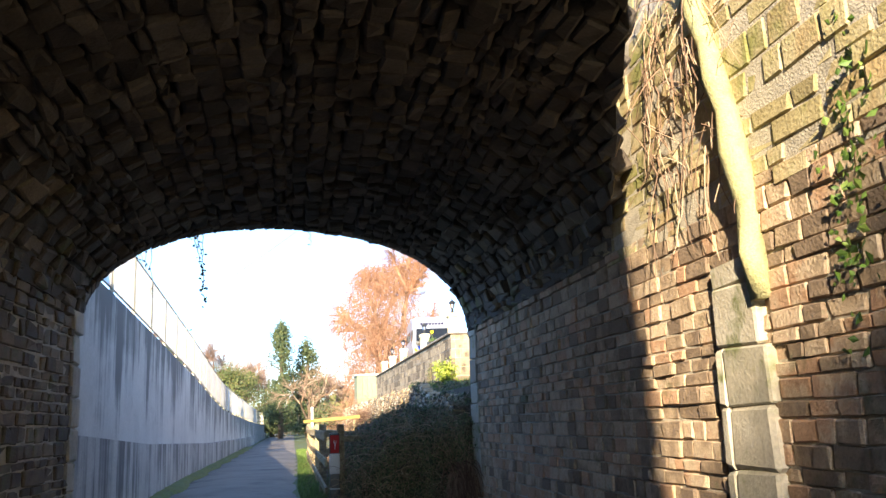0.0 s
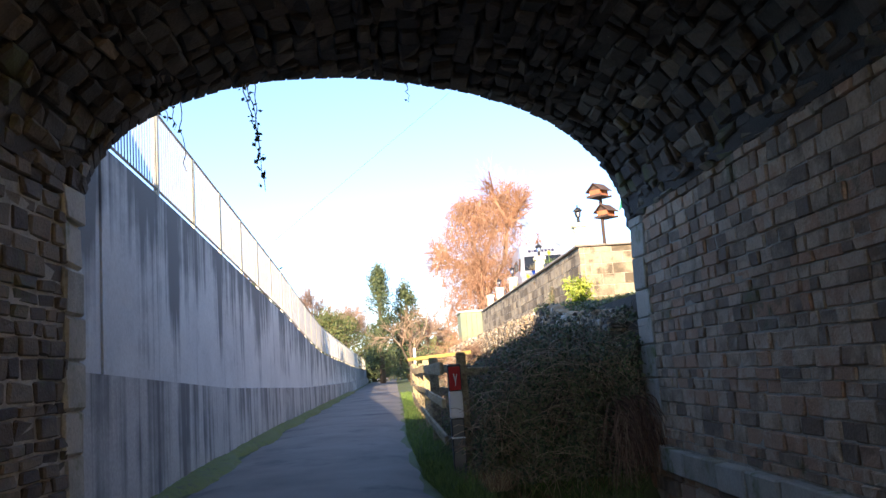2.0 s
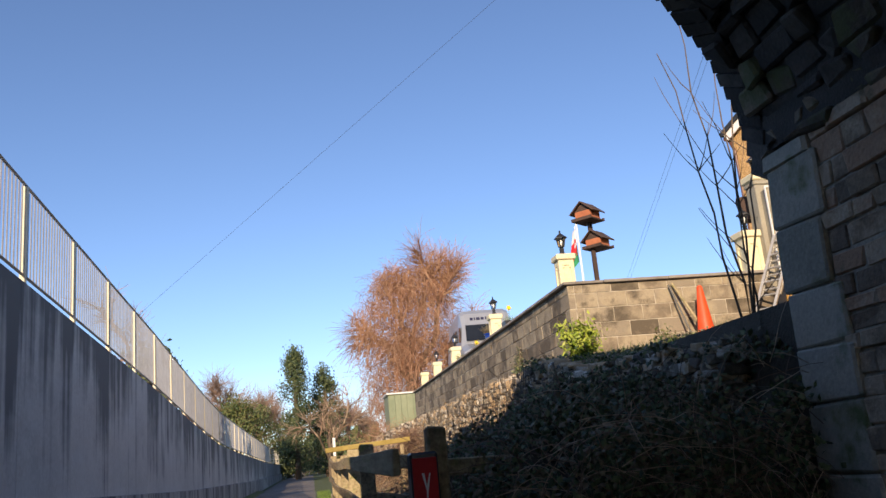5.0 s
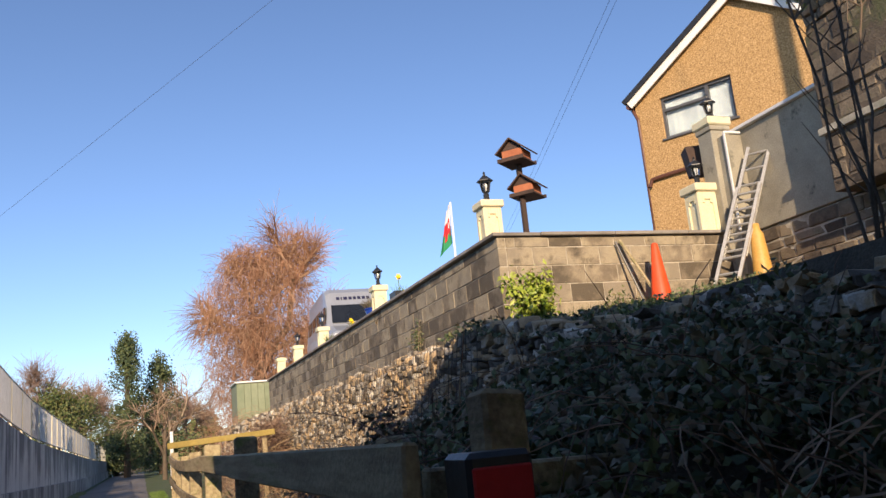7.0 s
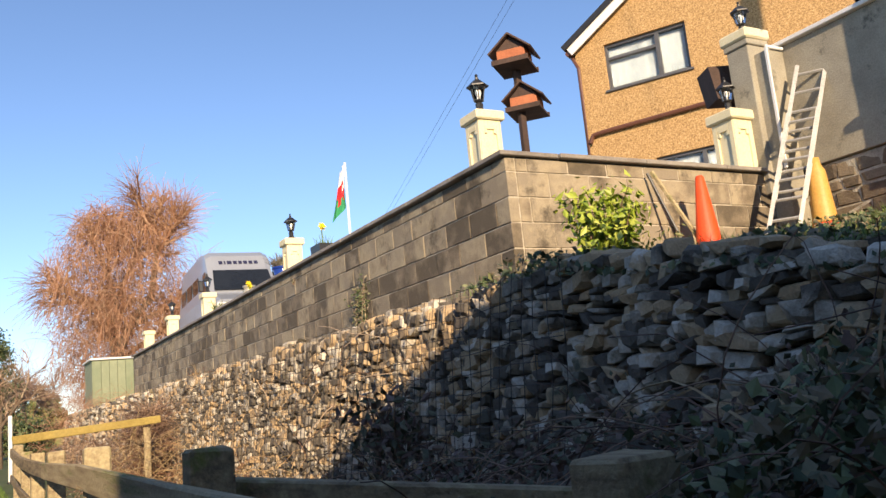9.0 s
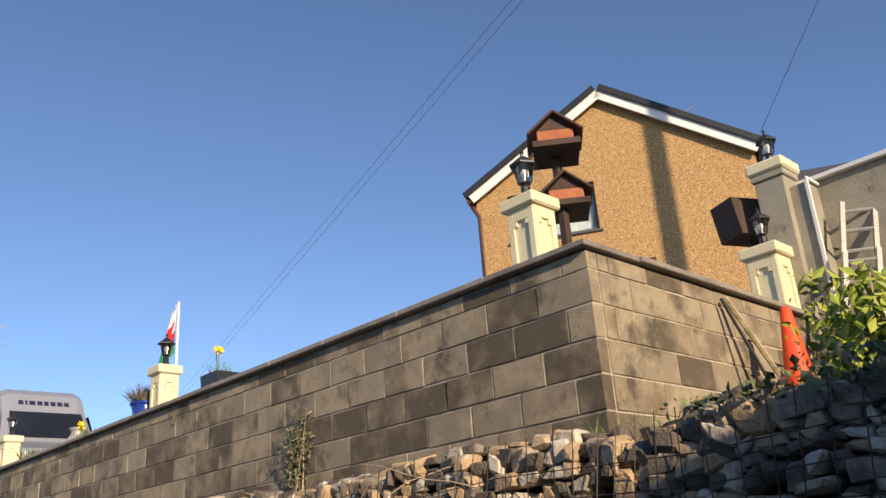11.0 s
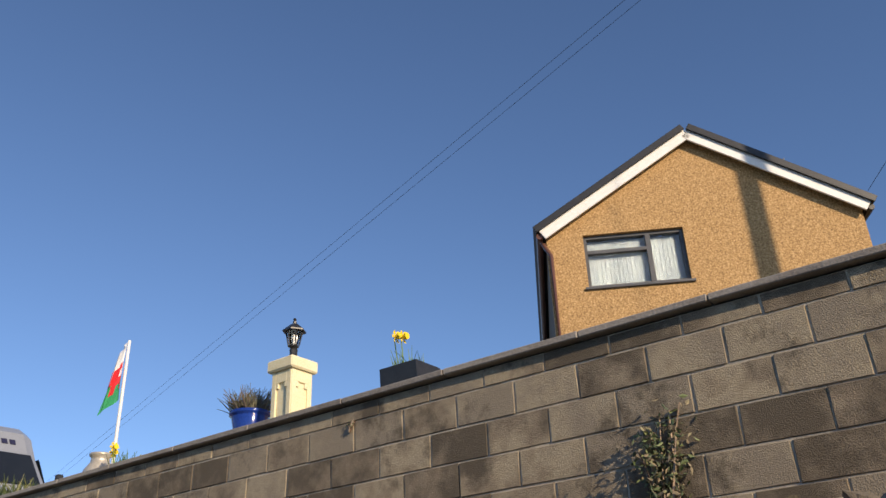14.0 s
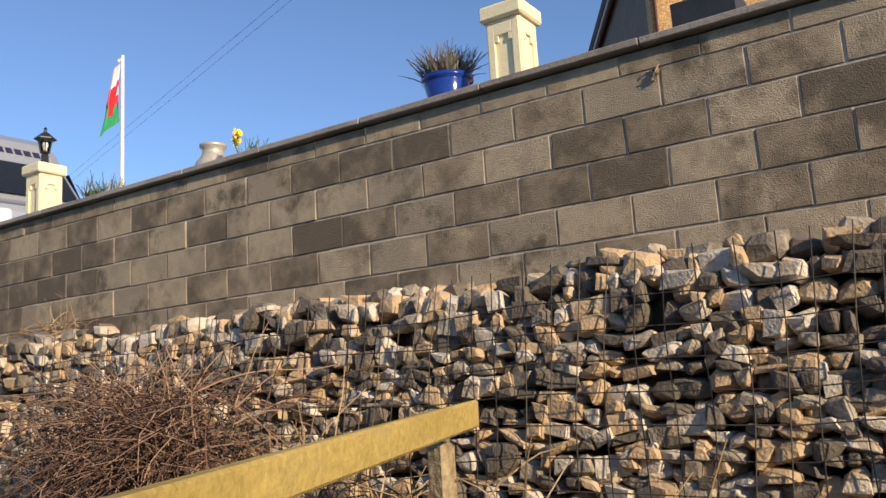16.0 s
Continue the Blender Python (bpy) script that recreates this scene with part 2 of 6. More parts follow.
def chamfer_box(sx, sy, sz, c=0.02, jit=0.0, at=(0, 0, 0), rng=None):
    """Verts and faces of a box with chamfered, uneven edges."""
    vs, idx = [], {}
    h = (sx / 2, sy / 2, sz / 2)
    for ix in (-1, 1):
        for iy in (-1, 1):
            for iz in (-1, 1):
                s = (ix, iy, iz)
                off = [rng.uniform(-jit, jit) if rng else 0 for _ in range(3)]
                for ax in range(3):
                    p = [s[k] * (h[k] if k == ax else max(h[k] - c, h[k] * 0.3)) + off[k] + at[k] for k in range(3)]
                    idx[s, ax] = len(vs)
                    vs.append(p)
    fs = []
    for ax in range(3):
        a, b = (ax + 1) % 3, (ax + 2) % 3
        for d in (-1, 1):
            q = []
            for u, v in ((-1, -1), (1, -1), (1, 1), (-1, 1)):
                s = [0, 0, 0]; s[ax], s[a], s[b] = d, u, v
                q.append(idx[tuple(s), ax])
            fs.append(q if d > 0 else q[::-1])
    for ax in range(3):
        a, b = (ax + 1) % 3, (ax + 2) % 3
        for u in (-1, 1):
            for v in (-1, 1):
                s0, s1 = [0, 0, 0], [0, 0, 0]
                s0[ax], s0[a], s0[b] = -1, u, v
                s1[ax], s1[a], s1[b] = 1, u, v
                s0, s1 = tuple(s0), tuple(s1)
                q = [idx[s0, a], idx[s0, b], idx[s1, b], idx[s1, a]]
                fs.append(q if u * v < 0 else q[::-1])
    for s in {k[0] for k in idx}:
        q = [idx[s, 0], idx[s, 1], idx[s, 2]]
        fs.append(q if s[0] * s[1] * s[2] > 0 else q[::-1])
    return vs, fs


def join(pieces):
    V, F = [], []
    for v, f in pieces:
        n = len(V)
        V.extend(v)
        F.extend([[i + n for i in q] for q in f])
    return V, F


def moved(piece, m):
    return [tuple(m @ Vector(v)) for v in piece[0]], piece[1]


def box(x0, x1, y0, y1, z0, z1, c=0.006, jit=0.0, rng=None):
    return chamfer_box(x1 - x0, y1 - y0, z1 - z0, c, jit, ((x0 + x1) / 2, (y0 + y1) / 2, (z0 + z1) / 2), rng)


def tube(path, radii, sides=6, cap=True):
    """A round bar along a path of points."""
    V, F = [], []
    pts = [Vector(p) for p in path]
    if not hasattr(radii, "__len__"):
        radii = [radii] * len(pts)
    for i, p in enumerate(pts):
        d = (pts[min(i + 1, len(pts) - 1)] - pts[max(i - 1, 0)])
        if d.length < 1e-6:
            d = Vector((0, 0, 1))
        q = d.normalized().to_track_quat("Z", "Y")
        for k in range(sides):
            a = 2 * math.pi * k / sides
            V.append(tuple(p + q @ Vector((math.cos(a) * radii[i], math.sin(a) * radii[i], 0))))
    for i in range(len(pts) - 1):
        for k in range(sides):
            a, b = i * sides + k, i * sides + (k + 1) % sides
            F.append([a, b, b + sides, a + sides])
    if cap:
        F.append(list(range(sides))[::-1])
        F.append([(len(pts) - 1) * sides + k for k in range(sides)])
    return V, F


def lathe(profile, sides=12, at=(0, 0, 0)):
    """A turned shape from (radius, height) pairs."""
    V, F = [], []
    for r, z in profile:
        for k in range(sides):
            a = 2 * math.pi * (k + 0.5) / sides
            V.append((at[0] + r * math.cos(a), at[1] + r * math.sin(a), at[2] + z))
    for i in range(len(profile) - 1):
        for k in range(sides):
            a, b = i * sides + k, i * sides + (k + 1) % sides
            F.append([a, b, b + sides, a + sides])
    F.append(list(range(sides))[::-1])
    F.append([(len(profile) - 1) * sides + k for k in range(sides)])
    return V, F


def prism(outline, y0, y1):
    """An (x, z) outline pushed from y0 to y1."""
    n = len(outline)
    V = [(x, y0, z) for x, z in outline] + [(x, y1, z) for x, z in outline]
    F = [list(range(n)), list(range(n, 2 * n))[::-1]]
    F += [[(i + 1) % n, i, i + n, (i + 1) % n + n] for i in range(n)]
    return V, F


def interp(table, v):
    return float(np.interp(v, [a for a, _ in table], [b for _, b in table]))


# ---- levels ----
LEVEL = [(-40, 0.0), (8, 0.0), (12, 0.1), (16, 0.2), (23, 0.28), (56, 0.34), (150, 0.6), (2000, 2.0)]


def ground_z(y):
    return interp(LEVEL, y)


XR, XL = 2.94, -2.32          # inner faces of the bridge's side walls
SPRING, RISE, CROWN = 2.85, 1.46, 0.5     # vault, a little lopsided
MIDX = (XR + XL) / 2


def vault_z(x):
    half, p = (XR - CROWN, 2.3) if x > CROWN else (CROWN - XL, 2.05)
    u = min(1.0, abs(x - CROWN) / half)
    return SPRING + RISE * (1 - u ** p) ** (1 / p)


def far_y(x):                 # the far mouth of the bridge, on the skew
    return 10.45 + 0.57 * (x - XL)


def near_y(x):                # the near mouth, on a sharper skew
    return max(-3.4, 7.0 - 3.2 * (XR - x))


# ---- ground ----
def ditch_depth(x, y):
    w = max(0.0, min(1.0, (x - 0.85) / 0.45)) * max(0.0, min(1.0, (13.6 - y) / 0.8))
    return 0.62 * w


def build_ground():
    xs = [-900, -200, -60, -20, -8, -4] + [round(-3 + 0.2 * i, 2) for i in range(36)] + [5, 8, 12, 25, 60, 200, 900]
    ys = [-300, -60, -25, -14] + [-10 + 0.5 * i for i in range(100)] + [42, 46, 52, 60, 75, 100, 150, 250, 500, 1500]
    V, F = [], []
    rng = random.Random(3)
    for y in ys:
        for x in xs:
            z = ground_z(y) - ditch_depth(x, y) - 0.03
            if 0.5 < x < 3 and -10 < y < 40:
                z += 0.03 * rng.uniform(-1, 1)
            V.append((x, y, z))
    n = len(xs)
    for j in range(len(ys) - 1):
        for i in range(n - 1):
            a = j * n + i
            F.append([a, a + 1, a + 1 + n, a + n])
    ob = part("ground", (V, F), M_GROUND, None, smooth=True)
    tagged(ob, "grassy earth ground beside the path, running to the horizon", "ground", kind="structure")


build_ground()


def path_right(y):
    return interp([(-40, 1.0), (6, 0.95), (9.4, 0.74), (11.4, 0.6), (13.8, 0.32), (19, 0.2), (30, 0.3), (150, 0.5)], y)


def build_path():
    V, F = [], []
    ys = [-14 + 0.5 * i for i in range(100)] + [36 + 4 * i for i in range(30)]
    m = 9
    for y in ys:
        x0, x1 = -2.45, path_right(y) + 0.05 * math.sin(y * 2.3) + 0.03 * math.sin(y * 7.1)
        for i in range(m):
            u = i / (m - 1)
            x = x0 + (x1 - x0) * u
            V.append((x, y, ground_z(y) + 0.012 + 0.035 * math.sin(math.pi * u) - (0.05 if i in (0, m - 1) else 0)))
    for j in range(len(ys) - 1):
        for i in range(m - 1):
            a = j * m + i
            F.append([a, a + 1, a + 1 + m, a + m])
    tagged(part("path", (V, F), M_ASPHALT, smooth=True), "worn grey asphalt footpath with a rough edge", "path", kind="structure")
    V, F = [], []
    rng = random.Random(5)
    ys = [10.5 + 0.25 * i for i in range(180)]
    for y in ys:
        w = 0.42 + 0.12 * math.sin(y * 1.3) + rng.uniform(-0.06, 0.06)
        for i in range(6):
            u = i / 5
            V.append((-2.76 + w * u, y, ground_z(y) + 0.05 * (1 - u) + (0.045 if i < 5 else -0.02) + rng.uniform(-0.012, 0.012)))
    for j in range(len(ys) - 1):
        for i in range(5):
            a = j * 6 + i
            F.append([a, a + 1, a + 7, a + 6])
    tagged(part("moss_verge", (V, F), M_MOSS, smooth=True), "green moss and dirt along the concrete wall's foot", "moss", kind="stuff")
    tagged(part("ditch_water", ([(0.95, -12, -0.3), (2.95, -12, -0.3), (2.95, 13.6, -0.3), (0.95, 13.6, -0.3)], [[0, 1, 2, 3]]), M_WATER),
           "still dark water lying in the ditch", "water", kind="structure")


build_path()

# ---- bridge: backing of walls, vault and spandrels ----
def wall_prism(poly, z0, z1):
    n = len(poly)
    V = [(x, y, z0) for x, y in poly] + [(x, y, z1) for x, y in poly]
    F = [list(range(n))[::-1], [i + n for i in range(n)]] + [[i, (i + 1) % n, (i + 1) % n + n, i + n] for i in range(n)]
    return V, F


wall_right = tagged(part("wall_right", wall_prism([(XR + 0.018, -16), (XR + 0.9, -16), (XR + 0.9, 13.5), (XR + 0.018, 13.38)], -0.8, SPRING), M_MORTAR),
                    "coursed brown stone side wall of the bridge", "wall", kind="structure")
wall_left = tagged(part("wall_left", wall_prism([(XL - 0.02, -5), (XL - 0.02, 10.42), (XL - 0.33, 10.3), (XL - 0.9, 10.3), (XL - 0.9, -5)], -0.8, SPRING), M_MORTAR),
                   "dark coursed stone side wall of the bridge", "wall", kind="structure")
# the wing wall that goes on in the open before the near mouth
wall_wing = tagged(part("wall_wing", wall_prism([(XR + 0.006, -16), (XR + 0.9, -16), (XR + 0.9, 8.5), (XR + 0.006, 7.2)], SPRING + 0.004, 7.2), M_MORTAR),
                   "sunlit coursed sandstone wing wall before the bridge", "wall", kind="structure")


def build_vault():
    """The vault: uneven rubble stones in one mesh over a closed backing."""
    rng = random.Random(11)
    pieces, slots = [], []
    prof = []
    for i in range(241):
        x = XL + (XR - XL) * (0.5 - 0.5 * math.cos(math.pi * i / 240))
        prof.append((x, vault_z(x)))
    s = [0.0]
    for a, b in zip(prof, prof[1:]):
        s.append(s[-1] + math.hypot(b[0] - a[0], b[1] - a[1]))
    total = s[-1]

    def at(d):
        x = float(np.interp(d, s, [p[0] for p in prof]))
        z = float(np.interp(d, s, [p[1] for p in prof]))
        x2 = float(np.interp(d + 0.02, s, [p[0] for p in prof])); z2 = float(np.interp(d + 0.02, s, [p[1] for p in prof]))
        x1 = float(np.interp(d - 0.02, s, [p[0] for p in prof])); z1 = float(np.interp(d - 0.02, s, [p[1] for p in prof]))
        return x, z, math.atan2(z2 - z1, x2 - x1)

    d = 0.1
    while d < total - 0.16:
        w = min(rng.uniform(0.08, 0.2), total - 0.1 - d)
        x, z, a = at(d + w / 2)
        y0, y1 = max(-12, near_y(x)), far_y(x)
        y = y0 + rng.uniform(-0.02, 0.02)
        while y < y1 - 0.05:
            ln = rng.uniform(0.1, 0.36)
            if y + ln > y1 - 0.1:
                ln = y1 - y + rng.uniform(-0.03, 0.0)
            dep = rng.gauss(0.0, 0.022)
            p = chamfer_box(w * rng.uniform(0.85, 1.1), ln - 0.012, 0.2, 0.02, 0.024, (rng.gauss(0, 0.012), 0, 0), rng)
            m = Matrix.Translation((x, y + ln / 2, z)) @ Matrix.Rotation(-a, 4, "Y") @ Matrix.Translation((0, 0, 0.1 + dep))
            v, f = moved(p, m)
            if y < y0 + 0.03:         # the first stones follow the skew of the mouth
                v = [(q[0], q[1] + near_y(q[0]) - near_y(x) if q[1] < y + ln / 2 else q[1] + 0.3 * (near_y(q[0]) - near_y(x)), q[2]) for q in v]
            pieces.append((v, f))
            # fewer paler stones higher up: the growing shade is put into the mix
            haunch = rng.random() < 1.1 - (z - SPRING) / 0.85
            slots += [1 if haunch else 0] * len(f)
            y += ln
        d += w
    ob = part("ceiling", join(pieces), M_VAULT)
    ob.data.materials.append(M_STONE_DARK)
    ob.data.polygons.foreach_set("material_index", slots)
    tagged(ob, "rubble-stone barrel vault of the bridge, coloured dark for its shade", "vault", kind="structure")
    # closed masonry above the vault
    V, F = [], []
    xs = [p[0] for p in prof[::8]]
    for x in xs:
        z = vault_z(x) + 0.12
        y0, y1 = max(-12, near_y(x)) + 0.06, far_y(x) - 0.05
        t = TOPZ(x)
        V += [(x, y0, z), (x, y1, z), (x, y1, t), (x, y0, t)]
    for i in range(len(xs) - 1):
        a = 4 * i
        for k in range(4):
            F.append([a + k, a + (k + 1) % 4, a + 4 + (k + 1) % 4, a + 4 + k])
    n = 4 * (len(xs) - 1)
    F += [[0, 3, 2, 1], [n, n + 1, n + 2, n + 3]]
    tagged(part("bridge_fill", (V, F), M_VAULT_MORTAR), "stone spandrels and road fill above the vault", "bridge", kind="structure")


def TOPZ(x):                  # unseen parapet line, sloped to set the shadow edge on the rubble wall
    return interp([(-8, 6.6), (-2.3, 5.7), (3.0, 4.75), (6, 4.6)], x)


build_vault()


# ---- banks round the bridge and behind the walker ----
def bank(name, poly, z, label):
    tagged(part(name, wall_prism(poly, -0.5, z), M_GROUND), label, "ground", kind="structure")


bank("bank_bridge_left", [(-30, 0.8), (XL - 0.92, 0.8), (XL - 0.92, 10.2), (-30, 10.2)], 5.6, "grassed road embankment beside the bridge")
bank("bank_bridge_right", [(XR + 0.92, 8.6), (9.5, 8.6), (9.5, 12.9), (XR + 0.92, 12.9)], 4.6, "grassed road embankment beside the bridge")
# unseen bank, added to keep the low sun out of the tunnel
V, F = [], []
for j in range(12):
    for i in range(16):
        x, y = -34 + 31.9 * i / 15, -8.5 - 1.4 * j
        V.append((x, y, -0.2 + 7.5 * min(1, j / 2) + 0.12 * math.sin(i * 1.3 + j)))
for j in range(11):
    for i in range(15):
        a = j * 16 + i
        F.append([a, a + 16, a + 17, a + 1])
tagged(part("bank_behind", (V, F), M_GROUND, smooth=True), "unseen grassy bank added behind to hold off the low sun", "ground", kind="structure")

# ---- concrete retaining wall ----
CW_TOP = [(10.3, 4.0), (12, 3.88), (14, 3.8), (17, 3.65), (20.6, 3.45), (26.3, 3.13), (30, 2.86), (34, 2.58), (38.5, 2.34), (45, 2.22), (70, 1.9), (100, 1.85)]
CW_BAND = [(10.3, 1.66), (12, 1.6), (18, 1.36), (31, 1.14), (56, 1.0), (100, 1.0)]
CWX = -2.75


def build_concrete_wall():
    w = thing("wall_concrete", (0, 0, 0), "tall grey concrete retaining wall with dark water streaks", "wall", kind="structure")
    ys = [10.32, 12.2] + [12.2 + 2.0 * i for i in range(1, 44)]
    for i, (a, b) in enumerate(zip(ys, ys[1:])):
        inset = 0.0 if i else -0.02
        za, zb = interp(CW_BAND, a), interp(CW_BAND, b)
        V = []
        for x in (CWX - 0.4, CWX + inset):
            for y, zl, zt in ((a + 0.006, za - 0.05, interp(CW_TOP, a)), (b - 0.006, zb - 0.05, interp(CW_TOP, b))):
                V += [(x, y, zl), (x, y, zt)]
        F = [[0, 1, 3, 2], [4, 6, 7, 5], [0, 4, 5, 1], [2, 3, 7, 6], [1, 5, 7, 3], [0, 2, 6, 4]]
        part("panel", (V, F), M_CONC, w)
        V = []
        for x in (CWX - 0.4, CWX + 0.09):
            for y, zt in ((a, za), (b, zb)):
                V += [(x, y, ground_z(y) - 0.4), (x, y, zt - (0.05 if x > CWX else 0))]
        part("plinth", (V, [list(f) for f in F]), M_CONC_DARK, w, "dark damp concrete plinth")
    n = 46
    V, F = [], []
    for i in range(n):
        y = 10.3 + (100 - 10.3) * i / (n - 1)
        V += [(CWX - 0.39, y, interp(CW_TOP, y) - 0.12), (-12, y, interp(CW_TOP, y) + 0.3), (-80, y, 4)]
    for i in range(n - 1):
        for k in range(2):
            a = 3 * i + k
            F.append([a, a + 1, a + 4, a + 3])
    tagged(part("bank_left", (V, F), M_GROUND), "grassy ground held up by the concrete wall", "ground", kind="structure")


build_concrete_wall()


def build_railing():
    r = thing("railing", (CWX - 0.04, 13.7, interp(CW_TOP, 13.7)), "grey metal bar railing with cream posts on the concrete wall", "railing")
    o = Vector(r.location)
    ys = [12.4 + 1.99 * i for i in range(41)]
    for y in ys:
        z = interp(CW_TOP, y)
        v, f = box(-0.03, 0.03, y - 0.035 - o.y, y + 0.035 - o.y, z - 0.1 - o.z, z + 1.1 - o.z)
        part("post", (v, f), M_POST, r)
    for a, b in zip(ys, ys[1:]):
        for h in (0.1, 1.12):
            part("rail", tube([(0, a - o.y, interp(CW_TOP, a) + h - o.z), (0, b - o.y, interp(CW_TOP, b) + h - o.z)], 0.022, 4), M_RAIL, r)
    bars = []
    y = 12.45
    while y < ys[-1]:
        z = interp(CW_TOP, y)
        bars.append(((0, y - o.y, z + 0.1 - o.z), (0, y - o.y, z + 1.12 - o.z)))
        y += 0.11 if y < 40 else 0.2
    for p in bars[:160]:
        part("bar", tube(p, 0.009, 4), M_RAIL, r)
    tagged(part("bar_run", join([tube(p, 0.01, 4) for p in bars[160:]]), M_RAIL, r), kind="stuff")


build_railing()

# ---- terraces on the other side ----
def bank_drop(y):             # the rubble wall sinks towards the bridge
    return interp([(13, 0.5), (15.2, 0.34), (16.8, 0.3), (17.5, 0.14), (18.7, 0.0)], y)


def lower_terrace_z(x, y):
    z = 2.26 - bank_drop(y) + 0.03 * math.sin(y * 1.7) + 0.05 * (x - 2.9)
    if y < 20.7 and x > 3.0:
        z += 0.05 * (x - 3.0) + (0.06 * (x - 5.2) if x > 5.2 else 0)
    return z


V, F = [], []
nx, ny = 18, 60
for j in range(ny):
    y = 13.2 + 30 * j / (ny - 1)
    for i in range(nx):
        x = 2.80 + (0.0 if i == 0 else 6.5 * ((i - 1) / (nx - 2)) ** 1.3)
        V.append((x + (0.2 if i < 2 else 0), y, lower_terrace_z(x, y) - (0.5 if i == 0 else 0.03)))
for j in range(ny - 1):
    for i in range(nx - 1):
        a = j * nx + i
        F.append([a, a + 1, a + 1 + nx, a + nx])
tagged(part("terrace_lower", (V, F), M_SOIL, smooth=True), "rough earth ledge behind the rubble wall", "ground", kind="structure")

BX, BY = 4.03, 20.78          # faces of the block wall
BTOP = 3.65
V = [(BX + 0.2, BY + 0.2, BTOP - 0.1), (60, BY + 0.2, BTOP - 0.1), (60, 120, BTOP - 0.1), (BX + 0.2, 41, BTOP - 0.1), (20, 120, BTOP - 0.1)]
tagged(part("terrace_upper", ([V[0], V[1], V[2], V[4], V[3]], [[0, 1, 2, 3, 4]]), surface("garden_gravel", [(0.25, 0.22, 0.18), (0.35, 0.31, 0.25)], scale=30, bump=0.8, vary=0)),
       "gravelled garden terrace behind the block wall", "ground", kind="structure")

wall_block = tagged(part("wall_block", wall_prism([(BX + 0.0095, BY + 0.0095), (7.4, BY + 0.0095), (7.4, BY + 0.2), (BX + 0.2, BY + 0.2), (BX + 0.2, 40), (BX + 0.0095, 40)], 2.2, BTOP), M_BLOCK_MORTAR),
                    "garden retaining wall of weathered grey concrete blocks", "wall", kind="structure")
wall_rubble = tagged(part("wall_rubble", ([(x, y, z) for y, t in ((13.5, 1.6), (16.8, 1.88), (18.7, 2.22), (46, 2.24)) for x, z in ((2.62, 0), (2.62 + 0.15 * t, t), (3.2, t), (3.4, 0))],
                     [[4 * j + k, 4 * j + (k + 1) % 4, 4 * j + 4 + (k + 1) % 4, 4 * j + 4 + k] for j in range(3) for k in range(4)] + [[3, 2, 1, 0], [12, 13, 14, 15]]), M_SOIL),
                     "leaning rubble stone wall held by wire mesh", "wall", kind="structure")

# ---- more materials ----
M_TERRACOTTA = surface("terracotta_board", [(0.4, 0.13, 0.06), (0.52, 0.19, 0.09)], scale=8, bump=0.3, vary=0.1)
M_BROWN = surface("dark_brown_timber", [(0.05, 0.03, 0.022), (0.1, 0.06, 0.045)], scale=6, bump=0.5, vary=0.2, stretch=(1, 1, 0.3))
M_BROWN_PVC = surface("brown_plastic_pipe", [(0.11, 0.045, 0.03), (0.14, 0.06, 0.04)], scale=5, bump=0.05, rough=0.4, vary=0)
M_ANTHRACITE = surface("anthracite_frame", [(0.07, 0.072, 0.076), (0.1, 0.1, 0.105)], scale=5, bump=0.05, rough=0.45, vary=0)
M_BLIND = surface("pale_blind_slat", [(0.25, 0.28, 0.29), (0.33, 0.36, 0.36)], scale=4, bump=0.1, vary=0.3)
M_ORANGE = surface("orange_cone_plastic", [(0.85, 0.07, 0.015), (0.95, 0.11, 0.03)], scale=4, bump=0.1, rough=0.5, vary=0)
M_YELLOW = surface("yellow_plastic", [(0.6, 0.32, 0.06), (0.68, 0.4, 0.12)], scale=4, bump=0.1, rough=0.5, vary=0)
M_RUBBER = surface("black_rubber", [(0.02, 0.02, 0.02), (0.04, 0.04, 0.04)], scale=6, bump=0.3, vary=0)
M_ALU = surface("dull_aluminium", [(0.42, 0.4, 0.36), (0.55, 0.53, 0.48)], scale=6, bump=0.1, rough=0.45, metal=0.5, vary=0.1)
M_BLUE = surface("blue_glazed_pot", [(0.008, 0.03, 0.2), (0.015, 0.05, 0.3)], scale=4, bump=0.05, rough=0.15, vary=0)
M_CHURN = surface("aged_milk_churn_metal", [(0.45, 0.4, 0.32), (0.6, 0.55, 0.45)], scale=5, bump=0.15, rough=0.4, metal=0.4, vary=0)
M_RED = surface("red_reflector", [(0.5, 0.012, 0.012), (0.62, 0.02, 0.02)], scale=30, bump=0.3, fine=400, rough=0.6, vary=0)
M_FLAG_W = surface("white_flag_cloth", [(0.72, 0.72, 0.72), (0.8, 0.8, 0.8)], scale=5, bump=0.1, vary=0)
M_FLAG_G = surface("green_flag_cloth", [(0.02, 0.25, 0.1), (0.03, 0.3, 0.13)], scale=5, bump=0.1, vary=0)
M_FLAG_R = surface("red_flag_cloth", [(0.6, 0.02, 0.03), (0.7, 0.03, 0.04)], scale=5, bump=0.1, vary=0)
M_VAN = surface("silver_van_paint", [(0.36, 0.38, 0.41), (0.4, 0.42, 0.45)], scale=2, bump=0, rough=0.3, metal=0.3, vary=0, coat=0.5)
M_SCREEN = surface("dark_van_glass", [(0.012, 0.015, 0.02), (0.02, 0.024, 0.03)], scale=2, bump=0, rough=0.06, vary=0)
M_NAVY = surface("navy_lettering", [(0.01, 0.012, 0.05), (0.015, 0.018, 0.06)], scale=4, bump=0, vary=0)
M_GREEN_BOARD = surface("faded_green_board", [(0.2, 0.24, 0.15), (0.28, 0.31, 0.2)], scale=3, bump=0.3, vary=0.2)
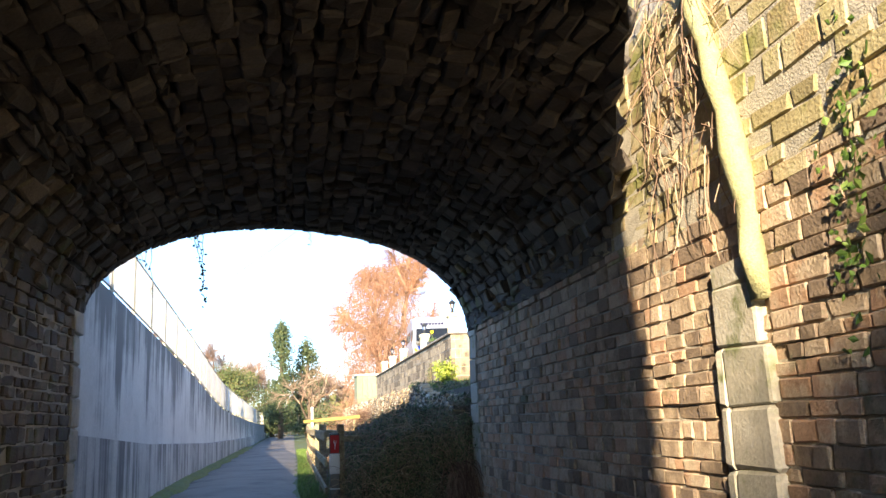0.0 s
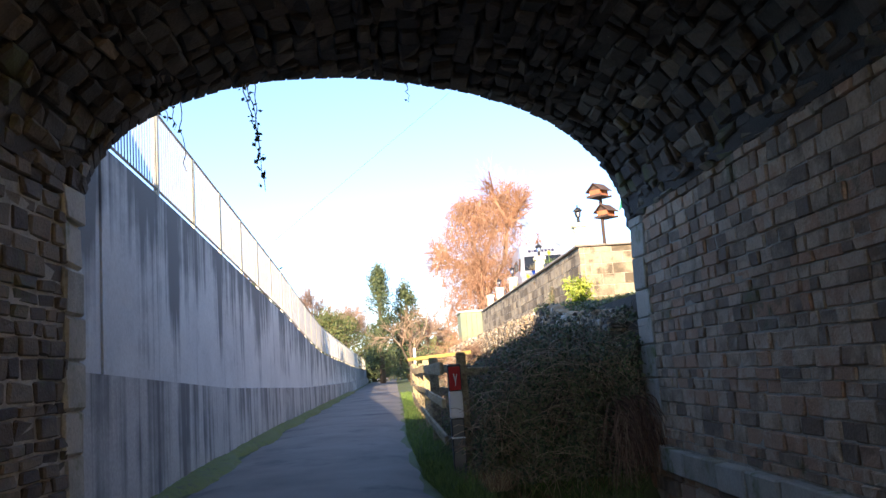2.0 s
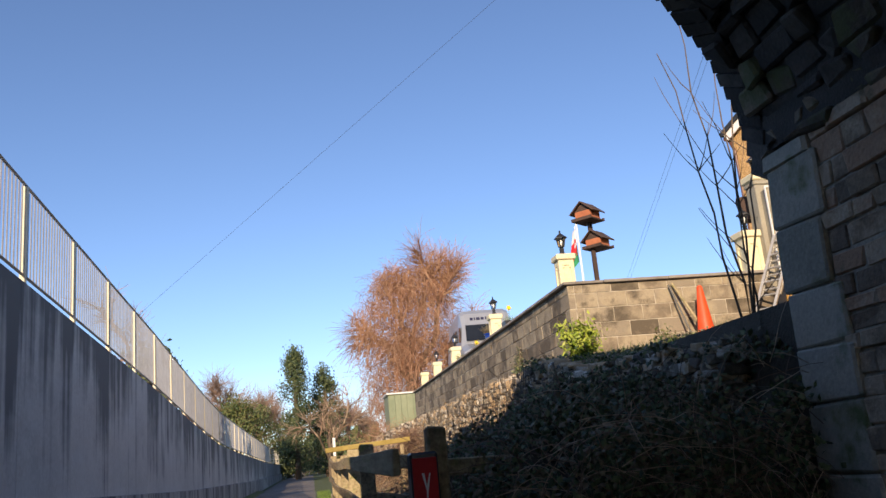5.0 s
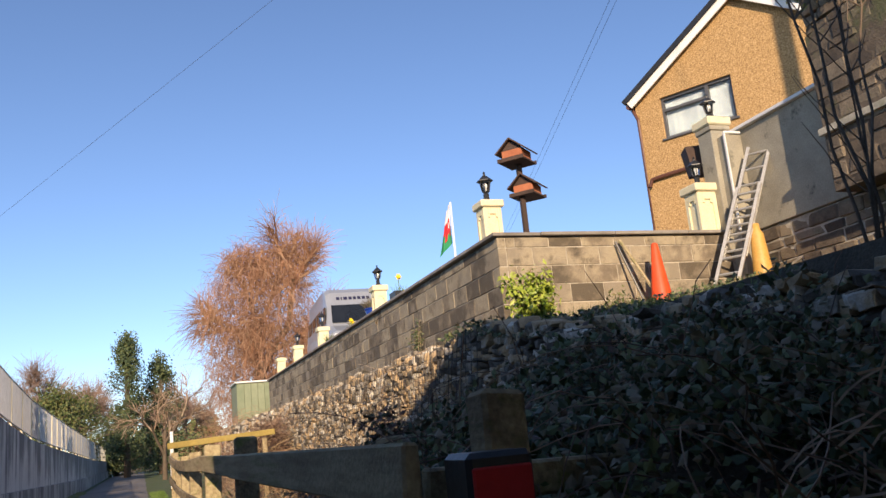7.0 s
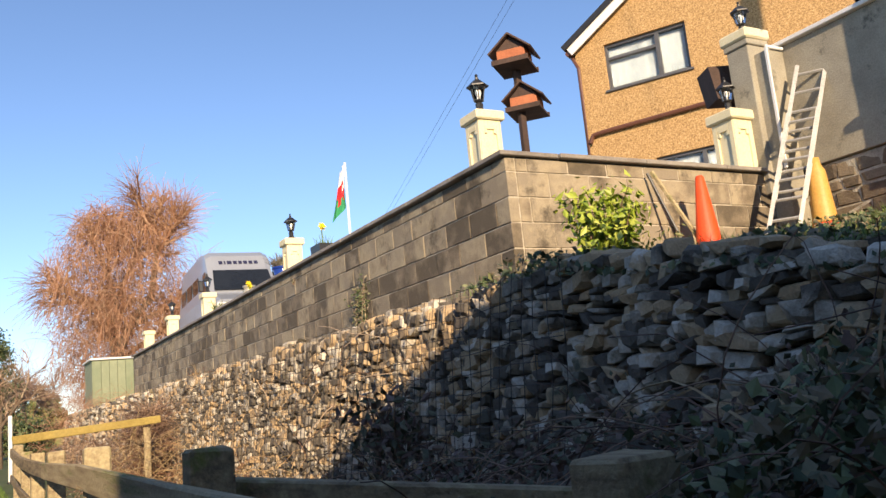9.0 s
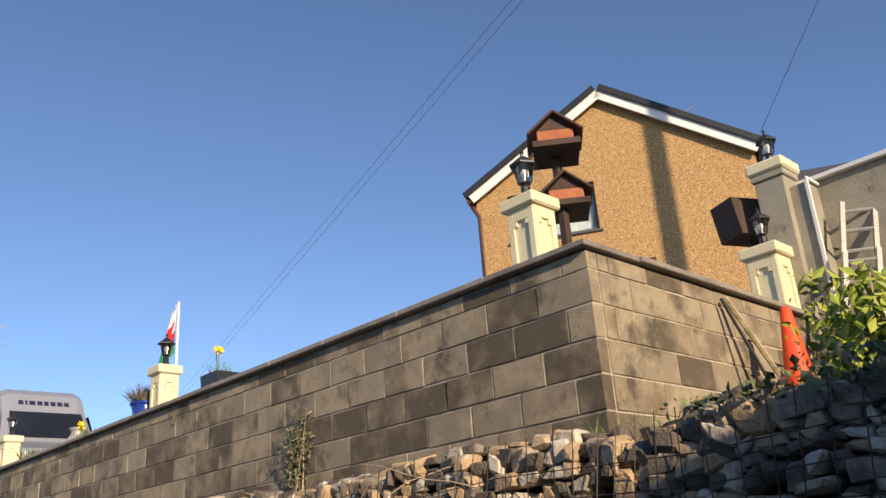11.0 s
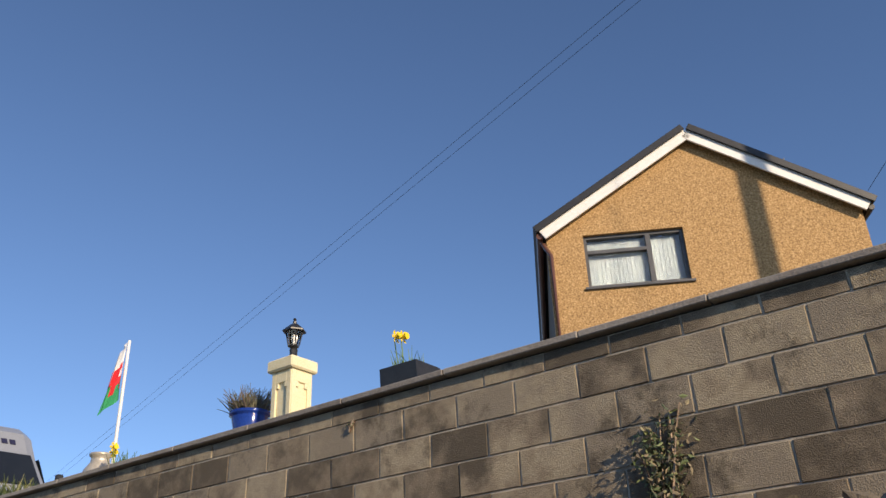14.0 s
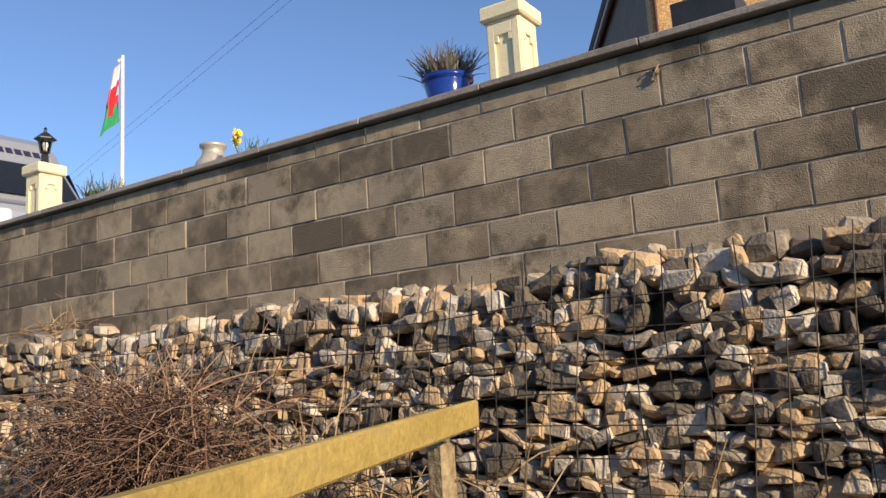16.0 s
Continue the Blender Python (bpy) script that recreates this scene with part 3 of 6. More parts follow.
M_BARK = surface("grey_brown_bark", [(0.1, 0.075, 0.05), (0.18, 0.13, 0.09)], scale=6, bump=0.8, vary=0.2)
M_TWIG = surface("brown_twig", [(0.175, 0.112, 0.075), (0.325, 0.213, 0.138), (0.5, 0.375, 0.263)], scale=3, bump=0.2, vary=0.8)
M_ORANGE_TWIG = surface("orange_willow_twig", [(0.26, 0.125, 0.07), (0.4, 0.21, 0.12), (0.47, 0.29, 0.18)], scale=0.6, bump=0.2, vary=0.6)
M_PALE_TWIG = surface("pale_bare_twig", [(0.26, 0.17, 0.13), (0.38, 0.27, 0.21)], scale=0.6, bump=0.2, vary=0.6)
M_DRY = surface("dry_grass_stem", [(0.32, 0.22, 0.11), (0.48, 0.36, 0.2), (0.22, 0.11, 0.06)], scale=3, bump=0.2, vary=0.9)
M_DEAD = surface("dead_brown_stem", [(0.1, 0.055, 0.038), (0.2, 0.115, 0.075), (0.32, 0.21, 0.14)], scale=3, bump=0.2, vary=0.9)
M_IVY = leaf_material("ivy_leaf", [(0.052, 0.078, 0.034), (0.113, 0.155, 0.061), (0.19, 0.224, 0.095), (0.224, 0.182, 0.113)], 0.6)
M_BRAMBLE = leaf_material("bramble_leaf", [(0.084, 0.091, 0.049), (0.14, 0.14, 0.077), (0.224, 0.154, 0.105), (0.154, 0.098, 0.077)], 0.65)
M_LIME = leaf_material("bright_shrub_leaf", [(0.17, 0.25, 0.02), (0.3, 0.38, 0.04), (0.4, 0.45, 0.08)], 0.5)
M_GRASS = leaf_material("green_grass_blade", [(0.05, 0.1, 0.015), (0.1, 0.19, 0.025), (0.17, 0.25, 0.05)], 0.6)
M_CONIFER = leaf_material("dark_evergreen_leaf", [(0.03, 0.055, 0.022), (0.065, 0.1, 0.035), (0.12, 0.14, 0.05)], 0.6)
M_HEDGE = leaf_material("hedge_leaf", [(0.05, 0.08, 0.02), (0.11, 0.14, 0.035), (0.18, 0.18, 0.06)], 0.6)
M_LAVENDER = leaf_material("grey_green_foliage", [(0.12, 0.12, 0.07), (0.2, 0.19, 0.12), (0.2, 0.15, 0.12)], 0.7)
M_PETAL = surface("yellow_petal", [(0.8, 0.55, 0.01), (0.9, 0.68, 0.03)], scale=5, bump=0, vary=0.2)
M_WIRE = surface("rusty_wire", [(0.045, 0.04, 0.034), (0.09, 0.075, 0.06)], scale=8, bump=0, rough=0.6, metal=0.3, vary=0.2)
M_CABLE = surface("black_cable", [(0.03, 0.035, 0.045), (0.04, 0.045, 0.055)], scale=4, bump=0, vary=0)


# ---- plant tools ----
def leaves(points, normals, size, rng, squash=0.7, jitter=0.9):
    """Many small folded leaves: (verts, faces)."""
    V, F = [], []
    for p, nrm in zip(points, normals):
        n = (Vector(nrm) + Vector((rng.gauss(0, jitter), rng.gauss(0, jitter), rng.gauss(0, jitter)))).normalized()
        t = n.orthogonal().normalized()
        t = Matrix.Rotation(rng.uniform(0, 6.28), 3, n) @ t
        b = n.cross(t)
        s = size * rng.uniform(0.55, 1.35)
        p = Vector(p)
        k = len(V)
        V += [tuple(p - t * s), tuple(p + b * s * squash - n * s * 0.18), tuple(p + t * s), tuple(p - b * s * squash - n * s * 0.18)]
        F += [[k, k + 1, k + 2], [k, k + 2, k + 3]]
    return V, F


def stems(list_of_paths, r0, r1, sides=3):
    out = []
    for path in list_of_paths:
        n = len(path)
        out.append(tube(path, [r0 + (r1 - r0) * i / max(1, n - 1) for i in range(n)], sides, False))
    return join(out)


def arc_path(p, d, length, droop, n, rng, wob=0.1):
    p, d = Vector(p), Vector(d).normalized()
    path = [tuple(p)]
    for i in range(n):
        d = (d + Vector((rng.gauss(0, wob), rng.gauss(0, wob), rng.gauss(0, wob) - droop))).normalized()
        p = p + d * (length / n)
        path.append(tuple(p))
    return path


def branching(base, height, rng, spread=0.6, levels=4, split=3, r=0.15, droop=0.0, lean=(0, 0, 1), first=0.3, shrink=0.68):
    """Limbs of a bare tree: a list of (path, r0, r1) and the tips with their directions."""
    limbs, tips = [], []

    def grow(p, d, ln, rad, lev):
        path = arc_path(p, d, ln, droop * (levels - lev) * 0.12, 4, rng, 0.10)
        limbs.append((path, rad, rad * 0.62))
        e = Vector(path[-1]); dd = (e - Vector(path[-2])).normalized()
        if lev == 0:
            tips.append((e, dd))
            return
        for k in range(split if lev > 1 else split + 1):
            q = dd.orthogonal().normalized()
            q = Matrix.Rotation(rng.uniform(0, 6.28), 3, dd) @ q
            nd = (dd + q * spread * rng.uniform(0.5, 1.3) + Vector((0, 0, 0.12))).normalized()
            i = rng.choice((2, 3, 4))
            grow(path[i], nd, ln * shrink * rng.uniform(0.75, 1.2), rad * 0.6, lev - 1)

    grow(base, lean, height * first, r, levels)
    return limbs, tips


def bare_tree(name, base, height, seed, label, twig_mat, bark=M_BARK, spread=0.6, levels=4, split=3, r=0.16, droop=0.0, twigs=4, twig_len=0.5, twig_r=0.008, lean=(0, 0, 1), twig_droop=0.0, first=0.3):
    rng = random.Random(seed)
    limbs, tips = branching((0, 0, -0.15), height, rng, spread, levels, split, r, droop, lean, first)
    t = thing(name, base, label, "tree")
    part("trunk", join([tube(*((p, [a + (b - a) * i / 4 for i in range(5)])), 6, False) for p, a, b in limbs if a > r * 0.5]), bark, t, smooth=True)
    fine = join([tube(p, [max(twig_r * 1.3, a + (b - a) * i / 4) for i in range(5)], 4, False) for p, a, b in limbs if a <= r * 0.5])
    paths = []
    for e, d in tips:
        for k in range(twigs):
            dd = (d + Vector((rng.gauss(0, 0.5), rng.gauss(0, 0.5), rng.gauss(0, 0.4)))).normalized()
            paths.append(arc_path(e - d * rng.uniform(0, twig_len), dd, twig_len * rng.uniform(0.5, 1.4), twig_droop, 3, rng, 0.12))
    part("crown", join([fine, stems(paths, twig_r, twig_r * 0.5)]), twig_mat, t, "bare fine twigs")
    return t


# ---- bollard ----
def build_bollard():
    b = thing("bollard", (0.76, 13.68, ground_z(13.68) - 0.02), "black square bollard with white band and red reflector", "bollard")
    part("body", chamfer_box(0.15, 0.15, 0.68, 0.012, 0, (0, 0, 0.34)), M_BLACK, b)
    part("white_band", chamfer_box(0.154, 0.154, 0.31, 0.012, 0, (0, 0, 0.835)), M_WHITE, b, "white reflective band")
    part("thin_stripe", chamfer_box(0.156, 0.156, 0.018, 0.003, 0, (0, 0, 0.46)), M_WHITE, b, "thin white stripe")
    part("head", chamfer_box(0.152, 0.152, 0.31, 0.012, 0, (0, 0, 1.145)), M_BLACK, b)
    part("reflector", chamfer_box(0.134, 0.012, 0.27, 0.004, 0, (0, -0.079, 1.135)), M_RED, b, "red reflector panel with a pale mark")
    v = [(-0.02, -0.0858, 1.19), (-0.005, -0.0858, 1.19), (0.004, -0.0858, 1.12), (0.022, -0.0858, 1.19), (0.028, -0.0858, 1.185), (0.01, -0.0858, 1.09), (0.006, -0.0858, 1.05), (0.0, -0.0858, 1.05), (0.0, -0.0858, 1.1)]
    part("mark", (v, [list(range(9))]), M_WHITE, b)


build_bollard()


# ---- timber fences ----
def fence_post(parent, o, x, y, top, w=0.13, rng=None):
    z0 = ground_z(y) - 0.2
    v, f = chamfer_box(w, w, top - z0, 0.012, 0.006, (x - o[0], y - o[1], (top + z0) / 2 - o[2]), rng)
    part("post", (v, f), M_WOOD_OLD, parent)


def fence_rail(parent, o, a, b, h=0.13, w=0.045, rng=None, mat=None):
    a, b = Vector(a) - Vector(o), Vector(b) - Vector(o)
    d = b - a
    v, f = chamfer_box(w, d.length, h, 0.008, 0.004, (0, 0, 0), rng)
    q = Matrix.Translation((a + b) / 2) @ d.to_track_quat("Y", "Z").to_matrix().to_4x4()
    part("rail", moved((v, f), q), mat or M_WOOD_OLD, parent)


def build_fences():
    rng = random.Random(21)
    o = (0.66, 14.0, ground_z(14))
    f = thing("wooden_fence", o, "mossy weathered post-and-rail fence along the path", "fence")
    ys = [13.86, 17.95, 20.9, 23.9, 26.4, 28.6, 31.0]
    tops = [1.52, 1.57, 1.57, 1.53, 1.5, 1.5, 1.6]
    for y, t in zip(ys, tops):
        fence_post(f, o, 0.73 if y > 14 else 0.87, y, t + (0 if y > 14 else 0.04), 0.15 if y > 14 else 0.115, rng)
    for a, b in zip(ys, ys[1:]):
        for h in (1.36, 0.95, 0.52):
            za, zb = (h + interp([(17, 0.02), (21, 0.04), (24, 0.0), (28, 0.0), (31, 0.12)], y) for y in (a, b))
            fence_rail(f, o, (0.63, a - 0.05, za), (0.63, b + 0.03, zb), 0.15 if h > 1 else 0.11, 0.045, rng)
    # the fence that turns off behind the bollard
    o2 = (0.8, 14.2, ground_z(14.2))
    g = thing("wooden_fence", o2, "mossy post-and-rail fence running into the brambles", "fence")
    for x in (1.45, 2.35):
        fence_post(g, o2, x, 14.35, 1.36, 0.12, rng)
    for h in (1.28, 0.9, 0.52):
        fence_rail(g, o2, (0.78, 14.2, h + 0.05), (2.5, 14.35, h), 0.1, 0.04, rng)
    o3 = (0.8, 18.1, ground_z(18.1))
    g = thing("wooden_fence", o3, "mossy cross rail fence between path fence and brambles", "fence")
    fence_post(g, o3, 1.42, 16.65, 1.48, 0.19, rng)
    for h in (1.33, 0.95):
        fence_rail(g, o3, (0.8, 18.2, h + 0.06), (1.42, 16.77, h), 0.13, 0.05, rng)
    o4 = (0.8, 25.2, ground_z(25))
    g = thing("wooden_fence", o4, "sunlit yellow-brown rail slanting across the bank", "fence")
    lit = surface("sunlit_mossy_rail", [(0.3, 0.22, 0.06), (0.42, 0.31, 0.09), (0.34, 0.27, 0.1)], scale=4, bump=0.6, fine=50, vary=0.2)
    fence_post(g, o4, 2.0, 26.47, 1.68, 0.08, rng)
    fence_rail(g, o4, (0.45, 26.02, 1.67), (2.16, 26.44, 1.765), 0.09, 0.05, rng, lit)


build_fences()


# ---- garden pillars and lanterns ----
def build_pillar(at, h=0.55):
    p = thing("pillar", at, "cream-painted garden pillar with recessed panel and cap", "pillar", "pillars on the block wall")
    w = 0.232
    part("shaft", chamfer_box(w - 0.02, w - 0.02, h - 0.1, 0.008, 0, (0, 0, (h - 0.1) / 2)), M_CREAM, p)
    for a in range(4):
        m = Matrix.Rotation(math.pi / 2 * a, 4, "Z")
        strips = [box(-w / 2, -w / 2 + 0.05, -w / 2 - 0.008, -w / 2 + 0.012, 0, h - 0.1, 0.003), box(w / 2 - 0.05, w / 2, -w / 2 - 0.008, -w / 2 + 0.012, 0, h - 0.1, 0.003),
                  box(-w / 2 + 0.05, w / 2 - 0.05, -w / 2 - 0.008, -w / 2 + 0.012, h - 0.19, h - 0.1, 0.003), box(-w / 2 + 0.05, -w / 2 + 0.08, -w / 2 - 0.0075, -w / 2 + 0.01, h - 0.23, h - 0.19, 0.003),
                  box(w / 2 - 0.08, w / 2 - 0.05, -w / 2 - 0.0075, -w / 2 + 0.01, h - 0.23, h - 0.19, 0.003)]
        part("panel_frame", moved(join(strips), m), M_CREAM, p)
    cap = chamfer_box(w + 0.08, w + 0.08, 0.09, 0.012, 0, (0, 0, h - 0.055))
    top = [(-0.14, -0.14, h - 0.012), (0.14, -0.14, h - 0.012), (0.14, 0.14, h - 0.012), (-0.14, 0.14, h - 0.012), (0, 0, h + 0.02)]
    part("cap", join([cap, (top, [[0, 1, 4], [1, 2, 4], [2, 3, 4], [3, 0, 4]])]), M_CREAM, p)
    return p


def build_lantern(at):
    l = thing("garden_lantern", at, "small black hexagonal lantern with glass panes", "lantern", "lanterns on the pillars")
    part("stem", lathe([(0.075, 0), (0.075, 0.015), (0.05, 0.03), (0.04, 0.07), (0.045, 0.11), (0.03, 0.13), (0.055, 0.145), (0.055, 0.155)], 8), M_BLACK, l, smooth=False)
    for k in range(6):
        a = math.pi / 3 * k
        c, s = math.cos(a), math.sin(a)
        part("glazing_bar", tube([(0.055 * c, 0.055 * s, 0.15), (0.088 * c, 0.088 * s, 0.31)], 0.007, 4), M_BLACK, l)
        a2 = a + math.pi / 3
        q = [(0.053 * c, 0.053 * s, 0.155), (0.053 * math.cos(a2), 0.053 * math.sin(a2), 0.155), (0.086 * math.cos(a2), 0.086 * math.sin(a2), 0.31), (0.086 * c, 0.086 * s, 0.31)]
        pane = part("pane", (q, [[0, 1, 2, 3]]), M_GLASS, l, "clear glass pane")
        pane.visible_shadow = False
    part("roof", lathe([(0.125, 0.305), (0.125, 0.318), (0.085, 0.35), (0.04, 0.39), (0.018, 0.40), (0.02, 0.42), (0.012, 0.43), (0.02, 0.445), (0.004, 0.465)], 6), M_BLACK, l)
    part("bulb", lathe([(0.012, 0.15), (0.014, 0.2), (0.028, 0.235), (0.02, 0.27), (0.004, 0.28)], 8), M_WHITE, l, smooth=True)
    return l


PZ = 3.70
pil = build_pillar((4.21, 21.33, PZ))
lan = build_lantern((4.21, 21.35, PZ + 0.555))
lan.scale = (0.86, 0.86, 0.86)
for y in (27.34, 32.75, 36.4, 39.6):
    copy_thing(pil, pose(4.40, y, PZ) @ Matrix.Diagonal((1, 1, 1.17, 1)))
for y in (27.34, 32.75, 36.4):
    copy_thing(lan, pose(4.40, y, PZ + 0.648))
copy_thing(pil, pose(7.14, 20.97, PZ + 0.02) @ Matrix.Diagonal((1.2, 1.2, 1.2, 1)))
copy_thing(lan, pose(7.14, 20.97, PZ + 0.555 * 1.2 + 0.02))
copy_thing(lan, pose(7.43, 20.86, 5.26))


# ---- dovecote ----
def build_dovecote():
    d = thing("bird_house", (4.76, 21.45, BTOP - 0.1), "two-storey wooden dovecote with orange boxes on a brown post", "bird house")
    part("pole", chamfer_box(0.065, 0.065, 1.5, 0.008, 0.0, (0, 0, 0.75)), M_BROWN, d)
    for (x, y, z, s, turn) in ((-0.03, -0.03, 1.24, 0.86, -50), (0.1, 0.03, 0.8, 0.82, -50)):
        m = Matrix.Translation((x, y, z)) @ Matrix.Rotation(radians(turn), 4, "Z") @ Matrix.Scale(s, 4)
        part("tray", moved(join([chamfer_box(0.42, 0.46, 0.03, 0.004, 0, (0, 0, 0.015)), chamfer_box(0.43, 0.02, 0.06, 0.003, 0, (0, -0.235, 0.03)), chamfer_box(0.43, 0.02, 0.06, 0.003, 0, (0, 0.235, 0.03))]), m), M_BROWN, d, "dark wooden tray")
        part("box", moved(chamfer_box(0.33, 0.34, 0.16, 0.006, 0, (0, 0, 0.11)), m), M_TERRACOTTA, d, "orange painted box")
        part("gable", moved(prism([(-0.165, 0.19), (0.165, 0.19), (0, 0.34)], -0.165, 0.165), m), M_BROWN, d)
        for sx in (-1, 1):
            mm = m @ Matrix.Translation((sx * 0.125, 0, 0.255)) @ Matrix.Rotation(sx * radians(40), 4, "Y")
            part("roof_slope", moved(chamfer_box(0.33, 0.46, 0.022, 0.004, 0), mm), M_BROWN, d, "dark shingled roof slope")
    return d


build_dovecote()


# ---- house ----
def build_house():
    hz = 3.5
    h = thing("house", (11.72, 28.72, hz), "ochre pebble-dashed gabled house with white bargeboards", "house", turn=-59.7)
    W, D, EV, AP = 5.55, 8.0, 9.02 - hz, 10.82 - hz
    wx0, wx1, wz0, wz1 = 0.66, 2.44, 7.86 - hz, 8.9 - hz
    lx0, lx1, lz0, lz1 = 1.45, 2.95, 1.7, 2.66
    t = 0.28
    xs, zs = sorted({0, wx0, lx0, wx1, lx1, W}), sorted({-0.4, lz0, lz1, wz0, wz1, EV})
    holes = ((wx0, wx1, wz0, wz1), (lx0, lx1, lz0, lz1))
    inside = lambda a, b, c, d: any(p <= a and b <= q and r <= c and d <= s for p, q, r, s in holes)
    gm = bmesh.new()
    grid = {(x, z, y): gm.verts.new((x, y, z)) for x in xs for z in zs for y in (0, t)}
    cells = [(a, b, c, d) for a, b in zip(xs, xs[1:]) for c, d in zip(zs, zs[1:]) if not inside(a, b, c, d)]
    edges = {}
    for a, b, c, d in cells:
        gm.faces.new([grid[k] for k in ((a, c, 0), (b, c, 0), (b, d, 0), (a, d, 0))])
        gm.faces.new([grid[k] for k in ((a, d, t), (b, d, t), (b, c, t), (a, c, t))])
        for e in (((a, c), (b, c)), ((b, c), (b, d)), ((b, d), (a, d)), ((a, d), (a, c))):
            edges[frozenset(e)] = None if frozenset(e) in edges else e
    for e in edges.values():
        if e and not (e[0][1] == EV and e[1][1] == EV):
            (p, q), (r, s) = e
            gm.faces.new([grid[p, q, 0], grid[p, q, t], grid[r, s, t], grid[r, s, 0]])
    apex = [gm.verts.new((W / 2, y, AP)) for y in (0, t)]
    gm.faces.new([grid[x, EV, 0] for x in xs] + [apex[0]])
    gm.faces.new([apex[1]] + [grid[x, EV, t] for x in reversed(xs)])
    gm.faces.new([apex[0], grid[W, EV, 0], grid[W, EV, t], apex[1]])
    gm.faces.new([apex[1], grid[0, EV, t], grid[0, EV, 0], apex[0]])
    for key, vert in list(grid.items()):
        if not vert.link_faces:
            gm.verts.remove(vert)
    bmesh.ops.recalc_face_normals(gm, faces=gm.faces)
    part("gable_wall", gm, M_ROUGHCAST, h)
    # side turned from the sun: its shade is put into a darker wall colour
    part("side_wall", box(0, t, t, D, -0.4, EV), surface("shaded_side_wall", [(0.1, 0.08, 0.06), (0.16, 0.13, 0.1)], scale=4, bump=0.6, vary=0), h)
    part("side_wall", box(W - t, W, t, D, -0.4, EV), M_ROUGHCAST, h)
    part("rear_wall", join([box(t, W - t, D - t, D, -0.4, EV), prism([(0, EV), (W, EV), (W / 2, AP)], D - t, D)]), M_ROUGHCAST, h)
    part("inner_floor", box(t, W - t, t, D - t, 2.6, 2.75), M_WHITE, h)
    rl = math.hypot(W / 2, AP - EV)
    ang = math.atan2(AP - EV, W / 2)
    for s in (-1, 1):
        m = Matrix.Translation((W / 2, 0, AP)) @ Matrix.Rotation(s * ang, 4, "Y")
        x0, x1 = (0, rl + 0.18) if s > 0 else (-rl - 0.18, 0)
        part("roof", moved(box(x0, x1, -0.2, D + 0.2, 0.04, 0.14), m), M_ROOF, h, "dark slate roof slope")
        part("bargeboard", moved(box(x0 + (0.0 if s > 0 else 0.06), x1 - (0.06 if s > 0 else 0), -0.17, -0.13, -0.16, 0.037), m), M_WHITE, h, "white bargeboard")
        part("verge", moved(box(x0, x1, -0.225, -0.203, 0.02, 0.15), m), M_BLACK, h, "dark verge trim")
    part("gutter", tube([(-0.12, -0.12, EV - 0.12), (-0.12, D, EV - 0.12)], 0.06, 8), M_BROWN_PVC, h, "brown plastic gutter")
    part("downpipe", tube([(-0.1, 0.03, EV - 0.15), (0.06, -0.05, EV - 0.5), (0.06, -0.05, 0)], 0.04, 8), M_BROWN_PVC, h, "brown plastic downpipe")
    part("gutter_end", tube([(W + 0.12, -0.12, EV - 0.12), (W + 0.12, D, EV - 0.12)], 0.06, 8), M_BLACK, h)
    part("waste_pipe", tube([(0.12, -0.06, 3.28), (0.2, -0.07, 3.44), (0.4, -0.07, 3.46), (3.4, -0.07, 3.54)], 0.05, 8), M_BROWN_PVC, h, "brown waste pipe across the wall")
    for (x0, x1, z0, z1, name) in ((wx0, wx1, wz0, wz1, "window"), (lx0, lx1, lz0, lz1, "window")):
        V = [(x, y, z) for y in (0.07, 0.15) for x, z in ((x0, z0), (x1, z0), (x1, z1), (x0, z1), (x0 + 0.06, z0 + 0.06), (x1 - 0.06, z0 + 0.06), (x1 - 0.06, z1 - 0.06), (x0 + 0.06, z1 - 0.06))]
        F = []
        for k in range(4):
            n = (k + 1) % 4
            F += [[k, n, 4 + n, 4 + k], [8 + n, 8 + k, 12 + k, 12 + n], [4 + k, 4 + n, 12 + n, 12 + k], [n, k, 8 + k, 8 + n]]
        w = part(name, (V, F), M_ANTHRACITE, h, "anthracite window frame")
        mx = x0 + (x1 - x0) * 0.62
        part("mullion", box(mx, mx + 0.09, 0.066, 0.148, z0 + 0.055, z1 - 0.055, 0.004), M_ANTHRACITE, w)
        part("transom", box(x0 + 0.055, mx + 0.003, 0.063, 0.146, z1 - 0.36, z1 - 0.29, 0.004), M_ANTHRACITE, w)
        g = part("pane", box(x0 + 0.05, x1 - 0.05, 0.115, 0.121, z0 + 0.05, z1 - 0.05, 0.001), M_GLASS, w, "clear reflective glass")
        g.visible_shadow = False
        n = 22
        for i in range(n):
            x = x0 + 0.06 + (x1 - x0 - 0.12) * (i + 0.5) / n
            part("blind_slat", moved(chamfer_box((x1 - x0) / 20, 0.004, z1 - z0 - 0.12, 0.001, 0), Matrix.Translation((x, 0.19, (z0 + z1) / 2)) @ Matrix.Rotation(0.07, 4, "Z")), M_BLIND, w, "pale vertical blind slat" if i == 0 else "")
        part("sill", box(x0 - 0.06, x1 + 0.06, -0.05, 0.1, z0 - 0.05, z0 - 0.003, 0.006), M_ANTHRACITE, w, "dark window sill")
    part("aerial", join([tube([(W * 0.8, 0.6, AP - 0.9), (W * 0.8, 0.6, AP - 0.45)], 0.012, 4), tube([(W * 0.8 - 0.25, 0.6, AP - 0.62), (W * 0.8 + 0.25, 0.6, AP - 0.35)], 0.01, 4)]), M_ALU, h, "thin aluminium aerial")


build_house()
